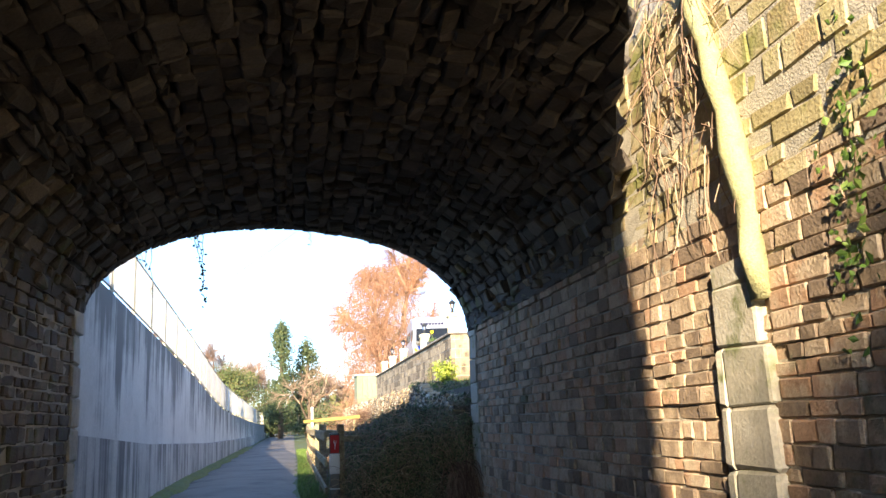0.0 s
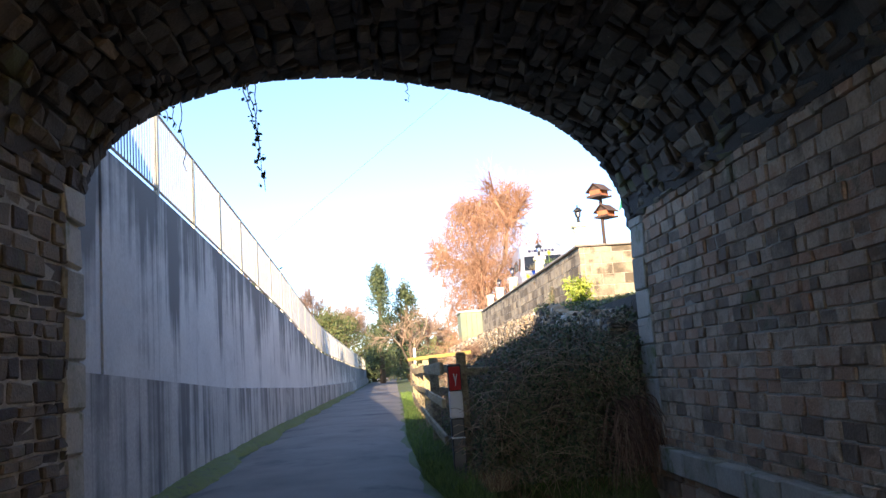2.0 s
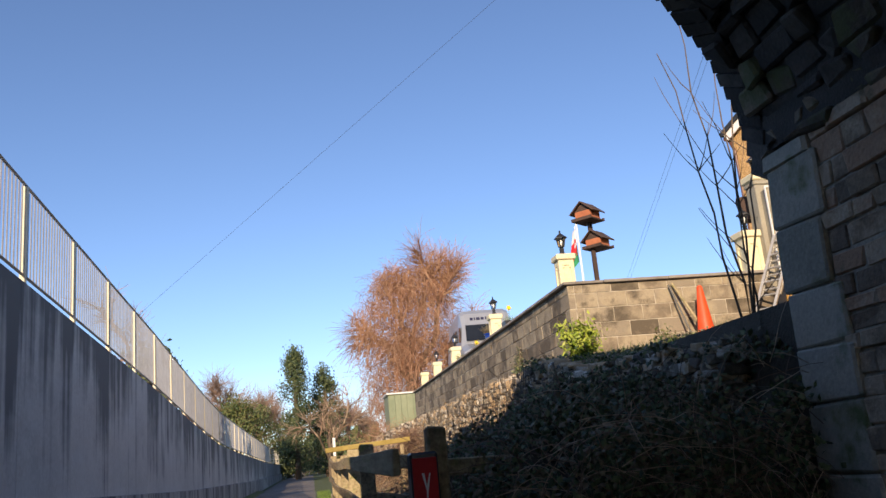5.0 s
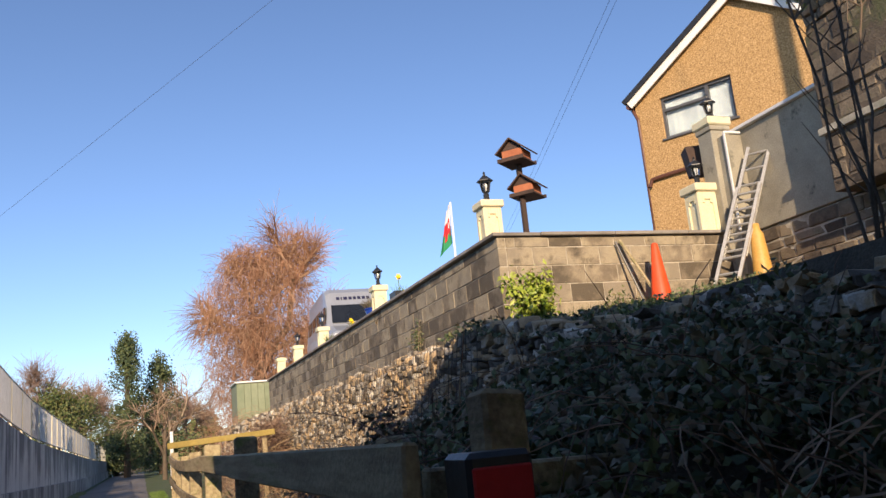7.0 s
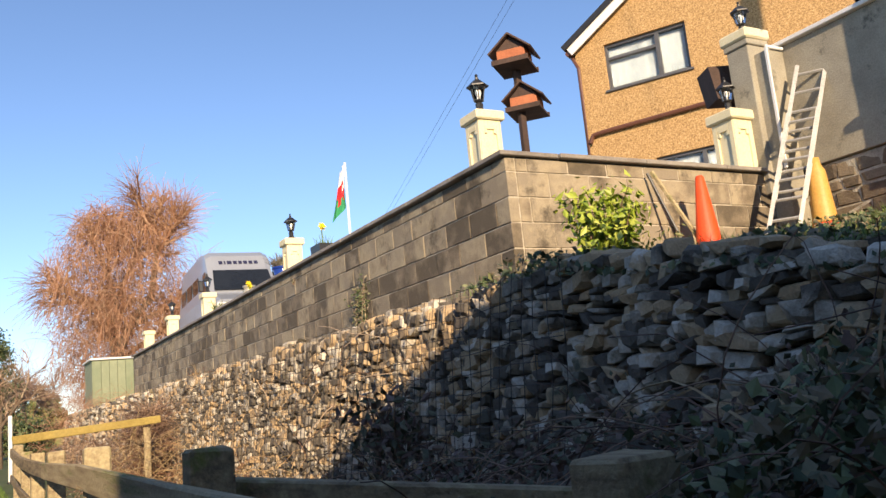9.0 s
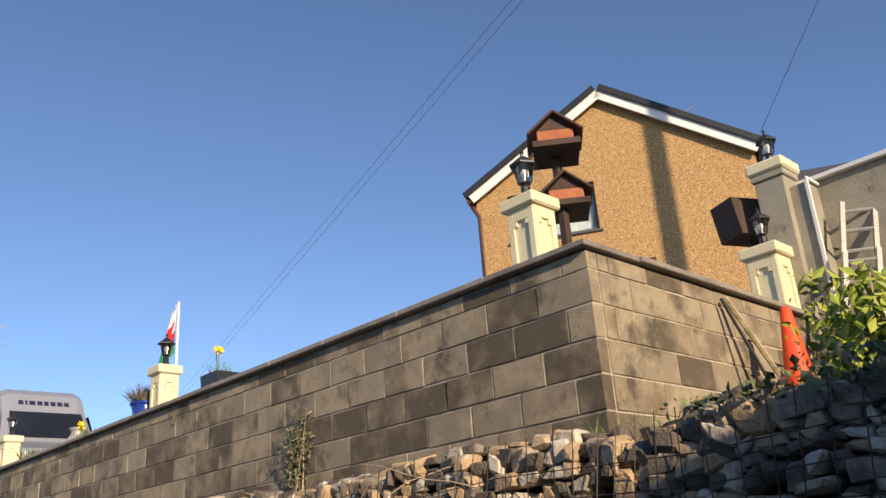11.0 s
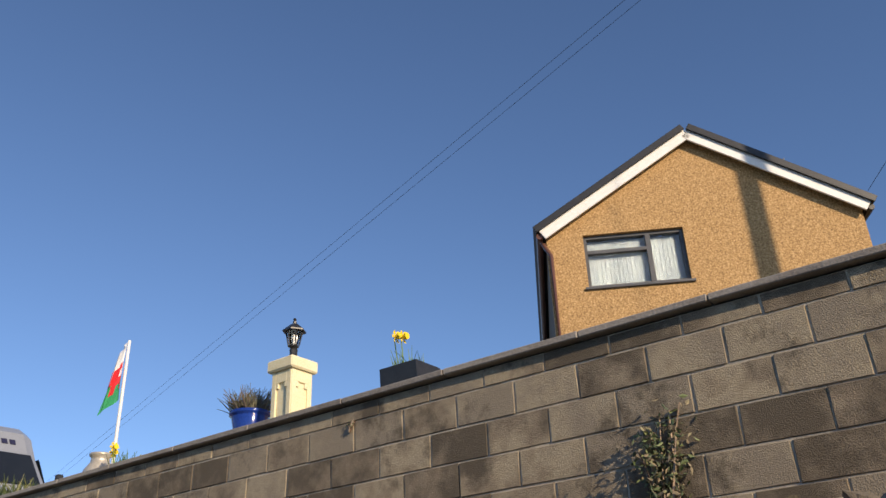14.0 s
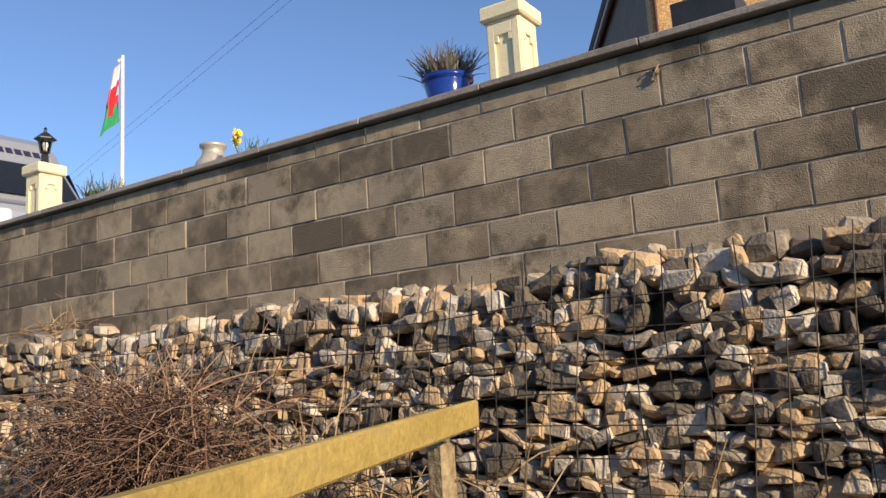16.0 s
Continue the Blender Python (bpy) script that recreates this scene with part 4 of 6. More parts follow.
# lower wing of the house behind the tall pillar
ext = thing("house_extension", (14.6, 23.2, 3.5), "lower ochre extension of the house with white trim", "house", turn=-59.7)
part("wall", box(0, 3.5, 1.2, 5, -0.4, 4.5), M_ROUGHCAST, ext)
part("fascia", box(-0.1, 3.6, 1.02, 1.16, 4.4, 4.65), M_WHITE, ext, "white fascia board")
part("roof", moved(box(-0.15, 3.65, 0, 3.0, 0, 0.12), Matrix.Translation((0, 1.0, 4.66)) @ Matrix.Rotation(0.5, 4, "X")), M_ROOF, ext, "dark slate roof")

# ---- tall pillar, dark box, wing wall of the garden ----
tp = thing("tall_pillar", (7.43, 20.86, 3.42), "tall grey rendered gate pillar with cream cap", "pillar")
part("shaft", chamfer_box(0.29, 0.29, 1.66, 0.01, 0.003, (0, 0, 0.83)), M_RENDER, tp)
part("neck", chamfer_box(0.33, 0.33, 0.07, 0.01, 0, (0, 0, 1.695)), M_RENDER, tp)
part("cap", chamfer_box(0.38, 0.38, 0.12, 0.02, 0, (0, 0, 1.79)), M_CREAM, tp, "cream painted cap")
db = thing("water_tank", (7.52, 21.3, 3.55), "dark brown metal tank on a stand behind the pillar", "tank")
part("tank", moved(prism([(-0.17, 0.0), (0.2, 0.0), (0.22, 0.38), (-0.23, 0.38)], -0.17, 0.17), Matrix.Translation((0, 0, 1.1)) @ Matrix.Rotation(radians(-25), 4, "Z")), M_BROWN, db)
for x in (0.08, 0.2):
    part("leg", tube([(x, 0, 0), (x, 0, 1.1)], 0.03, 6), M_BROWN, db)

wing = thing("wall_garden_wing", (7.62, 20.6, 2.2), "grey block and stone retaining wall beside the garden", "wall", kind="structure")
o = Vector(wing.location)
part("return_face", box(7.36 - o.x, 7.62 - o.x, 20.55 - o.y, 20.77 - o.y, 0, 4.96 - o.z), M_RENDER, wing)
part("upper_face", box(7.62 - o.x, 8.0 - o.x, 18.9 - o.y, 20.77 - o.y, 1.45, 5.02 - o.z), M_RENDER, wing)
part("coping_strip", box(7.56 - o.x, 8.02 - o.x, 18.9 - o.y, 20.77 - o.y, 5.024 - o.z, 5.07 - o.z), M_WHITE, wing, "white edged coping")
part("white_edge", join([box(7.332 - o.x, 7.352 - o.x, 20.52 - o.y, 20.56 - o.y, 1.45, 4.98 - o.z), box(7.33 - o.x, 7.6 - o.x, 20.52 - o.y, 20.545 - o.y, 4.965 - o.z, 5.0 - o.z)]), M_WHITE, wing, "white painted edge strip")
part("lower_face", box(7.66 - o.x, 8.0 - o.x, 13.0 - o.y, 20.77 - o.y, 0, 1.44), M_MORTAR, wing)
v, f = box(7.3 - o.x, 8.0 - o.x, 13.0 - o.y, 18.88 - o.y, 1.45, 5.5 - o.z)
v = [(x, y, z + (1.5 * (18.88 - o.y - y) / 6.5 if z > 2 else 0)) for x, y, z in v]
part("bridge_wing", (v, f), M_STONE_DARK, wing)
part("string_course", box(7.24 - o.x, 7.298 - o.x, 13.0 - o.y, 18.9 - o.y, 2.1, 2.18), M_STONE_PALE, wing)


# ---- ladder, cones, tool ----
def build_ladder():
    foot, top = Vector((6.66, 20.24, 2.72)), Vector((7.56, 20.2, 4.7))
    l = thing("ladder", foot, "grey aluminium double ladder leaning on the wall", "ladder")
    up = (top - foot)
    side = Vector((0.6, -0.8, 0)).normalized() * 0.14
    for k, (lo, hi, off) in enumerate(((0.0, 0.72, Vector((0, 0, 0))), (0.25, 1.0, Vector((0.05, 0.03, 0.0))))):
        a, b = up * lo + off, up * hi + off
        for s in (-1, 1):
            part("stile", tube([a + side * s, b + side * s], 0.028, 4), M_ALU, l)
        n = 7
        for i in range(n):
            c = a + (b - a) * (i + 0.5) / n
            part("rung", tube([c - side, c + side], 0.017, 6), M_ALU, l)


build_ladder()


def traffic_cone(at, mat, h, r, label, tilt=0, base=True):
    c = thing("traffic_cone", at, label, "traffic cone")
    m = Matrix.Rotation(radians(tilt), 4, "X")
    part("cone", moved(lathe([(r, 0.03), (r * 0.96, 0.05), (r * 0.28, h - 0.02), (r * 0.2, h)], 16), m), mat, c, smooth=True)
    if base:
        part("base", moved(chamfer_box(r * 2.6, r * 2.6, 0.045, 0.012, 0, (0, 0, 0.022)), m), M_RUBBER, c, "black rubber base")
    return c


traffic_cone((5.92, 20.4, 2.62), M_ORANGE, 0.84, 0.145, "bright orange road cone standing by the wall")
yc = thing("traffic_cone", (7.22, 20.12, 2.8), "faded yellow road post with orange foot on black bases", "traffic cone")
yc.scale = (0.72, 0.72, 0.78)
part("body", lathe([(0.17, 0.22), (0.165, 0.24), (0.11, 0.88), (0.07, 0.95), (0.06, 1.05)], 16), M_YELLOW, yc, smooth=True)
part("foot_band", lathe([(0.2, 0.13), (0.175, 0.215)], 16), M_ORANGE, yc, "orange foot band")
for k in range(3):
    part("base", chamfer_box(0.5 - 0.03 * k, 0.5 - 0.03 * k, 0.04, 0.01, 0, (0, 0, 0.022 + 0.044 * k)), M_RUBBER, yc, "stacked black rubber base")
sp = thing("wooden_stake", (5.75, 20.45, 2.6), "two thin wooden stakes leaning on the block wall", "stake")
part("stake", tube([(0.25, -0.05, 0.0), (-0.1, 0.27, 0.98)], 0.022, 6), M_WOOD_OLD, sp)
part("stake", tube([(0.02, 0.0, 0.0), (-0.16, 0.27, 0.96)], 0.014, 6), M_BLACK, sp)
sh = thing("plastic_sheet", (5.2, 20.1, 2.5), "crumpled pale green plastic sheet on the ledge", "sheet")
rng = random.Random(4)
g = [[(0.9 * i / 9 - 0.45, 0.5 * j / 5 - 0.25, 0.03 + rng.uniform(0, 0.12)) for i in range(10)] for j in range(6)]
part("sheet", ([p for r in g for p in r], [[j * 10 + i, j * 10 + i + 1, j * 10 + i + 11, j * 10 + i + 10] for j in range(5) for i in range(9)]),
     surface("pale_green_plastic", [(0.4, 0.5, 0.46), (0.6, 0.68, 0.64)], scale=6, bump=0.2, rough=0.35, vary=0), sh)


# ---- pots on the wall ----
def blades(n, r, h, rng, lean=0.25, w=0.006):
    paths = []
    for _ in range(n):
        a, q = rng.uniform(0, 6.28), r * math.sqrt(rng.random())
        p = Vector((q * math.cos(a), q * math.sin(a), 0))
        d = Vector((rng.gauss(0, lean), rng.gauss(0, lean), 1))
        paths.append(arc_path(p, d, h * rng.uniform(0.5, 1.2), 0.06, 4, rng, 0.06))
    return stems(paths, w, w * 0.3)


def flowers(t, spots, rng):
    for (x, y, z) in spots:
        part("flower_stem", tube([(x * 0.4, y * 0.4, 0), (x, y, z)], 0.005, 5), M_GRASS, t)
        V, F = [], []
        for k in range(6):
            a = math.pi / 3 * k
            n = len(V)
            V += [(x, y - 0.02, z), (x + 0.036 * math.cos(a - 0.35), y - 0.02, z + 0.045 * math.sin(a - 0.35)), (x + 0.058 * math.cos(a), y - 0.03, z + 0.058 * math.sin(a)), (x + 0.045 * math.cos(a + 0.35), y - 0.02, z + 0.045 * math.sin(a + 0.35))]
            F.append([n, n + 1, n + 2, n + 3])
        tr = lathe([(0.018, 0), (0.028, 0.045)], 8)
        part("flower", join([(V, F), moved(tr, Matrix.Translation((x, y - 0.02, z)) @ Matrix.Rotation(math.pi / 2, 4, "X"))]), M_PETAL, t, "yellow daffodil bloom")


rng = random.Random(8)
pot = thing("plant_pot", (4.42, 27.88, PZ + 0.005), "glossy blue pot with grey-green lavender", "plant pot")
pot.scale = (0.8, 0.8, 0.8)
part("pot", lathe([(0.13, 0), (0.15, 0.04), (0.205, 0.3), (0.2, 0.31), (0.23, 0.32), (0.23, 0.36), (0.205, 0.36), (0.19, 0.32)], 20), M_BLUE, pot, "glazed blue pot", smooth=True)
part("plant", moved(blades(420, 0.17, 0.3, rng, 0.5, 0.008), Matrix.Translation((0, 0, 0.32))), M_LAVENDER, pot)
tr = thing("plant_trough", (4.43, 26.06, PZ + 0.005), "black trough with daffodils on the wall", "plant trough")
part("trough", prism([(-0.13, 0), (0.13, 0), (0.15, 0.27), (-0.15, 0.27)], -0.18, 0.18), M_BLACK, tr)
part("leaf_tuft", moved(blades(34, 0.13, 0.16, rng, 0.22, 0.005), Matrix.Translation((0, 0, 0.25))), M_GRASS, tr)
flowers(tr, [(0.02, 0.1, 0.56), (0.04, 0.19, 0.59)], rng)
ch = thing("milk_churn", (4.62, 30.5, PZ - 0.02), "worn metal milk churn used as planter", "milk churn")
ch.scale = (0.78, 0.78, 0.78)
part("body", lathe([(0.2, 0), (0.21, 0.02), (0.21, 0.3), (0.2, 0.34), (0.13, 0.44), (0.12, 0.5), (0.15, 0.53), (0.155, 0.56), (0.13, 0.56)], 20), M_CHURN, ch, smooth=True)
part("handle", tube([(0.2, -0.05, 0.33), (0.25, -0.05, 0.38), (0.25, 0.05, 0.38), (0.2, 0.05, 0.33)], 0.012, 6), M_CHURN, ch)
df = thing("plant_trough", (4.5, 29.85, PZ - 0.03), "low dark planter with daffodils beside the churn", "plant trough")
part("trough", chamfer_box(0.28, 0.4, 0.12, 0.01, 0, (0, 0, 0.06)), M_BLACK, df)
part("leaf_tuft", moved(blades(50, 0.12, 0.24, rng, 0.25, 0.007), Matrix.Translation((0, 0, 0.1))), M_GRASS, df)
flowers(df, [(-0.02, 0.22, 0.42), (0.02, 0.28, 0.38)], rng)
pl = thing("plant_trough", (4.45, 31.8, PZ - 0.02), "black planter with small green plants", "plant trough")
part("trough", chamfer_box(0.3, 0.6, 0.16, 0.01, 0, (0, 0, 0.08)), M_BLACK, pl)
part("leaf_tuft", moved(blades(90, 0.2, 0.22, rng, 0.4, 0.008), Matrix.Translation((0, 0, 0.13))), M_HEDGE, pl)


# ---- flag ----
def build_flag():
    f = thing("flag", (11.52, 41.42, 3.55), "white, green and red flag hanging from a white pole", "flag")
    part("pole", tube([(0, 0, 0), (0, 0, 6.62)], [0.05, 0.04], 8), M_WHITE, f)
    n = 9

    def cloth(u0, u1, v0, v1, off, nn, mm):
        V, F = [], []
        for j in range(mm + 1):
            for i in range(nn + 1):
                u, v = u0 + (u1 - u0) * i / nn, v0 + (v1 - v0) * j / mm
                w = 0.08 + 0.26 * v
                x = -u * w * 1.8
                y = 0.09 * math.sin(u * 9 + v * 2.5) + off
                z = 6.56 - v * 1.55 - u * 1.0 * (0.35 + v * 0.25)
                V.append((x - 0.05, y, z))
        for j in range(mm):
            for i in range(nn):
                a = j * (nn + 1) + i
                F.append([a, a + 1, a + nn + 2, a + nn + 1])
        return V, F

    part("white_half", cloth(0, 1, 0, 0.55, 0, n, 12), M_FLAG_W, f, "white upper half")
    part("green_half", cloth(0, 1, 0.55, 1, 0, n, 10), M_FLAG_G, f, "green lower half")
    for off in (-0.014, 0.014):
        patches = [cloth(a, b, c, d, off, 4, 4) for a, b, c, d in ((0.2, 0.55, 0.27, 0.38), (0.1, 0.85, 0.34, 0.54), (0.3, 0.95, 0.52, 0.6), (0.05, 0.62, 0.52, 0.66), (0.12, 0.3, 0.66, 0.76), (0.45, 0.6, 0.66, 0.8))]
        part("emblem", join(patches), M_FLAG_R, f, "plain red emblem patch")


build_flag()


# ---- van ----
def build_van():
    v = thing("van", (6.15, 35.4, 3.55), "silver high-roof van parked on the terrace", "van", turn=-4)
    W = 1.95
    sec = [(0.0, 0.35, 0.95), (0.06, 0.3, 1.05), (0.75, 0.3, 1.3), (1.3, 0.3, 2.0), (1.62, 0.3, 2.42), (1.85, 0.3, 2.56), (2.3, 0.3, 2.62), (5.5, 0.3, 2.62), (5.72, 0.3, 2.4)]
    V, F = [], []
    for y, z0, z1 in sec:
        k = 0.86 if z1 > 1.8 else 0.95
        V += [(-W / 2, y, z0), (-W / 2, y, min(z1 - 0.1, 1.25)), (-W / 2 * k, y, z1 - 0.08), (-W / 2 * k + 0.15, y, z1), (W / 2 * k - 0.15, y, z1), (W / 2 * k, y, z1 - 0.08), (W / 2, y, min(z1 - 0.1, 1.25)), (W / 2, y, z0)]
    for i in range(len(sec) - 1):
        for k in range(8):
            a, b = i * 8 + k, i * 8 + (k + 1) % 8
            F.append([a, b, b + 8, a + 8])
    F += [list(range(8))[::-1], [8 * (len(sec) - 1) + k for k in range(8)]]
    part("body", (V, F), M_VAN, v)
    part("windscreen", ([(-0.78, 0.80, 1.38), (0.78, 0.80, 1.38), (0.72, 1.27, 1.97), (-0.72, 1.27, 1.97)], [[0, 1, 2, 3]]), M_SCREEN, v, "dark windscreen") .location = (0, -0.03, 0.012)
    for s in (-1, 1):
        part("side_window", ([(s * 0.955, 0.95, 1.4), (s * 0.955, 1.7, 1.4), (s * 0.9, 1.7, 1.95), (s * 0.9, 1.3, 1.95)], [[0, 1, 2, 3]]), M_SCREEN, v, "dark side window")
        part("headlight", chamfer_box(0.3, 0.12, 0.22, 0.03, 0, (s * 0.72, 0.02, 0.86)), M_WHITE, v, "clear headlight")
        part("mirror", chamfer_box(0.12, 0.1, 0.28, 0.02, 0, (s * 1.1, 0.85, 1.5)), M_BLACK, v, "black door mirror")
        for y in (0.9, 4.6):
            part("wheel", moved(lathe([(0.2, -0.1), (0.34, -0.09), (0.34, 0.09), (0.2, 0.1)], 16), Matrix.Translation((s * 0.85, y, 0.34)) @ Matrix.Rotation(math.pi / 2, 4, "Y")), M_RUBBER, v)
        for k in range(3):
            part("side_window", box(min(s * 0.93, s * 0.945), max(s * 0.93, s * 0.945), 2.2 + k * 1.1, 3.1 + k * 1.1, 1.45, 1.95), M_SCREEN, v)
    x = -0.52
    for wd in (0.1, 0.04, 0.12, 0.1, 0.09, 0.1, 0.1, 0.1):
        part("lettering", moved(chamfer_box(wd, 0.01, 0.12, 0.002, 0), Matrix.Translation((x + wd / 2, 1.45, 2.215)) @ Matrix.Rotation(radians(-37), 4, "X")), M_NAVY, v, "dark blue lettering bar" if wd == 0.04 else "")
        x += wd + 0.04
    part("grille", chamfer_box(1.0, 0.04, 0.16, 0.01, 0, (0, -0.01, 0.72)), M_BLACK, v)
    part("bumper", chamfer_box(1.9, 0.2, 0.24, 0.04, 0, (0, 0.0, 0.45)), M_RUBBER, v)


build_van()

# unseen bare tree added on the bank behind, to filter the low sun
bare_tree("bare_tree", (-3.5, -14.5, 7.2), 7.0, 151, "unseen bare brown tree added on the bank to filter the low sun", M_TWIG, spread=0.75, levels=4, split=3, twigs=9, twig_len=0.8, twig_r=0.013, r=0.16, first=0.2)

# ---- shed, sign, poles and cables ----
sd = thing("shed", (4.6, 44.5, 2.3), "faded green boarded shed beyond the wall's end", "shed")
for k in range(9):
    part("board", box(-1.1 + 0.25 * k, -1.1 + 0.25 * k + 0.24, -0.02, 0.02, 0, 1.7, 0.004), M_GREEN_BOARD, sd)
part("side", box(-1.13, -1.1, 0.0, 2, 0, 1.7), M_GREEN_BOARD, sd)
part("body", box(-1.09, 1.15, 0.03, 2, 0, 1.65), M_GREEN_BOARD, sd)
part("roof_edge", box(-1.2, 1.25, -0.1, 2.1, 1.7, 1.76), M_WHITE, sd, "pale roof edge")
part("block_base", box(-1.1, 1.15, 0.1, 1.9, -2.2, 0), M_RENDER, sd)
sg = thing("sign_post", (1.2, 47, ground_z(47)), "white marker post beside the far path", "post")
part("post", chamfer_box(0.12, 0.1, 2.2, 0.01, 0, (0, 0, 1.1)), M_WHITE, sg)
part("collar", chamfer_box(0.2, 0.14, 0.06, 0.01, 0, (0, 0, 0.03)), M_RUBBER, sg)

up = thing("utility_pole", (10.75, 16.9, 0.2), "brown timber utility pole", "utility pole")
part("pole", tube([(0, 0, 0), (0, 0, 14.1)], [0.2, 0.15], 10), M_BROWN, up)
part("cap", lathe([(0.17, 14.08), (0.17, 14.12), (0.03, 14.2)], 10), M_BLACK, up)


def cable(pts, sag, label, r=0.006):
    a, b = Vector(pts[0]), Vector(pts[1])
    path = [tuple(a + (b - a) * (i / 24) - Vector((0, 0, sag * 4 * (i / 24) * (1 - i / 24)))) for i in range(25)]
    tagged(part("cable", tube(path, r, 4), M_CABLE), label, "cable", "overhead cables")


cable([(6.76, 10, 13.66), (33.05, 100, 10.85)], 0.0, "thin black overhead cable")
cable([(6.85, 10, 13.5), (33.2, 100, 10.6)], 0.0, "thin black overhead cable")
cable([(16.4, 9, 15.5), (-5.5, 32.5, 4.7)], 0.0, "thin black overhead cable", 0.0035)
cable([(14.55, 23.75, 9.25), (10.75, 16.9, 14.2)], 0.0, "thin black overhead cable")
cable([(16.1, 21.6, 8.1), (10.75, 16.9, 14.0)], 0.0, "thin black overhead cable")


# ---- brambles, ivy and grasses ----
def bramble_top(x, y):
    prof = interp([(0.85, 0.0), (0.97, 0.7), (1.07, 1.15), (1.57, 1.42), (2.1, 1.66), (2.4, 1.58), (2.95, 1.6), (3.5, 1.6)], x)
    fade = interp([(13.45, 0.55), (13.9, 0.92), (14.6, 1.0), (16, 0.96), (17.5, 0.82), (19, 0.72), (20.4, 0.56), (22, 0.42), (25, 0.36), (31, 0.32), (40, 0.3)], y)
    lump = 0.07 * math.sin(x * 5 + y * 3.1) + 0.06 * math.sin(y * 6.3 - x * 4) + 0.045 * math.sin(x * 17 + 3 * math.sin(y * 9))
    return max(0.0, prof * fade + lump * min(1, prof)) + ground_z(y) * 0.4


def build_brambles():
    rng = random.Random(31)
    V, F = [], []
    xs = [0.85 + 0.12 * i for i in range(19)]
    ys = [13.35 + 0.25 * i for i in range(76)]
    for y in ys:
        for x in xs:
            V.append((x, y, bramble_top(x, y) - 0.12 if x < 3.0 else 2.1))
    n = len(xs)
    F = [[j * n + i, j * n + i + 1, j * n + i + 1 + n, j * n + i + n] for j in range(len(ys) - 1) for i in range(n - 1)]
    tagged(part("bramble_mound", (V, F), surface("dark_undergrowth", [(0.06, 0.05, 0.035), (0.11, 0.09, 0.06)], scale=8, bump=1.0, vary=0)), "dark tangled undergrowth bank", "undergrowth", kind="stuff")
    for name, mat, count, y0, y1, size, label in (("ivy_bank", M_IVY, 28000, 13.4, 16.6, 0.022, "dense dark green ivy over the bank"),
                                                  ("bramble_leaves", M_BRAMBLE, 26000, 14.5, 31.0, 0.018, "dark green and purple bramble leaves")):
        P, N = [], []
        while len(P) < count:
            x, y = rng.uniform(0.9, 3.05), y0 + (y1 - y0) * rng.random() ** 1.3
            if rng.random() > 0.9 - 0.25 * math.sin(x * 9 + y * 5):
                continue
            z = bramble_top(x, y)
            P.append((x + rng.gauss(0, 0.04), y + rng.gauss(0, 0.04), z + rng.gauss(-0.03, 0.07)))
            N.append((-0.6, -0.5, 0.6))
        # the bank's steep face towards the bridge
        if name == "ivy_bank":
            for _ in range(11000):
                x = rng.uniform(1.0, 2.95)
                P.append((x, 13.42 + 0.07 * math.sin(x * 11) + rng.gauss(0, 0.1), rng.uniform(0.05, max(0.1, bramble_top(x, 13.9)))))
                N.append((-0.3, -1, 0.2))
            for _ in range(5000):
                y = rng.uniform(13.5, 19)
                P.append((0.98 + rng.gauss(0, 0.09), y, rng.uniform(0.1, 0.5 + 0.6 * rng.random())))
                N.append((-1, -0.3, 0.2))
        tagged(part(name, leaves(P, N, size, rng), mat), label, "ivy" if "ivy" in name else "bramble", kind="stuff")
    paths = []
    for _ in range(2600):
        x, y = rng.uniform(1.0, 2.9), 13.5 + 14 * rng.random() ** 1.1
        z = bramble_top(x, y) - 0.1
        paths.append(arc_path((x, y, z), (rng.gauss(0, 1), rng.gauss(-0.2, 1), rng.uniform(0.2, 0.9)), rng.uniform(0.35, 0.95), 0.22, 6, rng, 0.12))
    tagged(part("bramble_stems", stems(paths, 0.0032, 0.0018), M_DEAD), "arching thin brown bramble stems", "bramble", kind="stuff")
    face = []
    for _ in range(700):
        x = rng.uniform(0.95, 2.9)
        z = rng.uniform(0.1, max(0.2, bramble_top(x, 13.9) + 0.1))
        face.append(arc_path((x, 13.4 + rng.gauss(0, 0.12), z), (rng.gauss(0, 0.8), rng.gauss(-0.35, 0.3), rng.gauss(0.1, 0.6)), rng.uniform(0.2, 0.6), 0.16, 5, rng, 0.14))
    tagged(part("bramble_stems", stems(face, 0.0035, 0.002), M_TWIG), "tangled brown and purple bramble stems over the bank", "bramble", kind="stuff")
    pale = []
    for _ in range(30):
        x, y = rng.uniform(1.2, 2.1), rng.uniform(14.5, 27.5)
        pale.append(arc_path((x, y, bramble_top(x, y)), (rng.gauss(0, 0.6), rng.gauss(0, 1), rng.uniform(0.2, 0.9)), rng.uniform(0.3, 0.8), 0.12, 5, rng, 0.07))
    tagged(part("dead_canes", stems(pale, 0.005, 0.003), M_DRY), "bleached dead canes across the bank", "cane", kind="stuff")
    red = []
    for _ in range(260):
        x, y = rng.uniform(2.45, 2.9), rng.uniform(13.2, 13.6)
        red.append(arc_path((x, y - 0.15, rng.uniform(0.5, 0.95)), (rng.gauss(0, 0.3), -0.5, 0.1), rng.uniform(0.4, 0.8), 0.5, 6, rng, 0.08))
    tagged(part("dead_fern", stems(red, 0.006, 0.003), M_DEAD), "reddish-brown dead ferns hanging over the ditch", "fern", kind="stuff")


build_brambles()


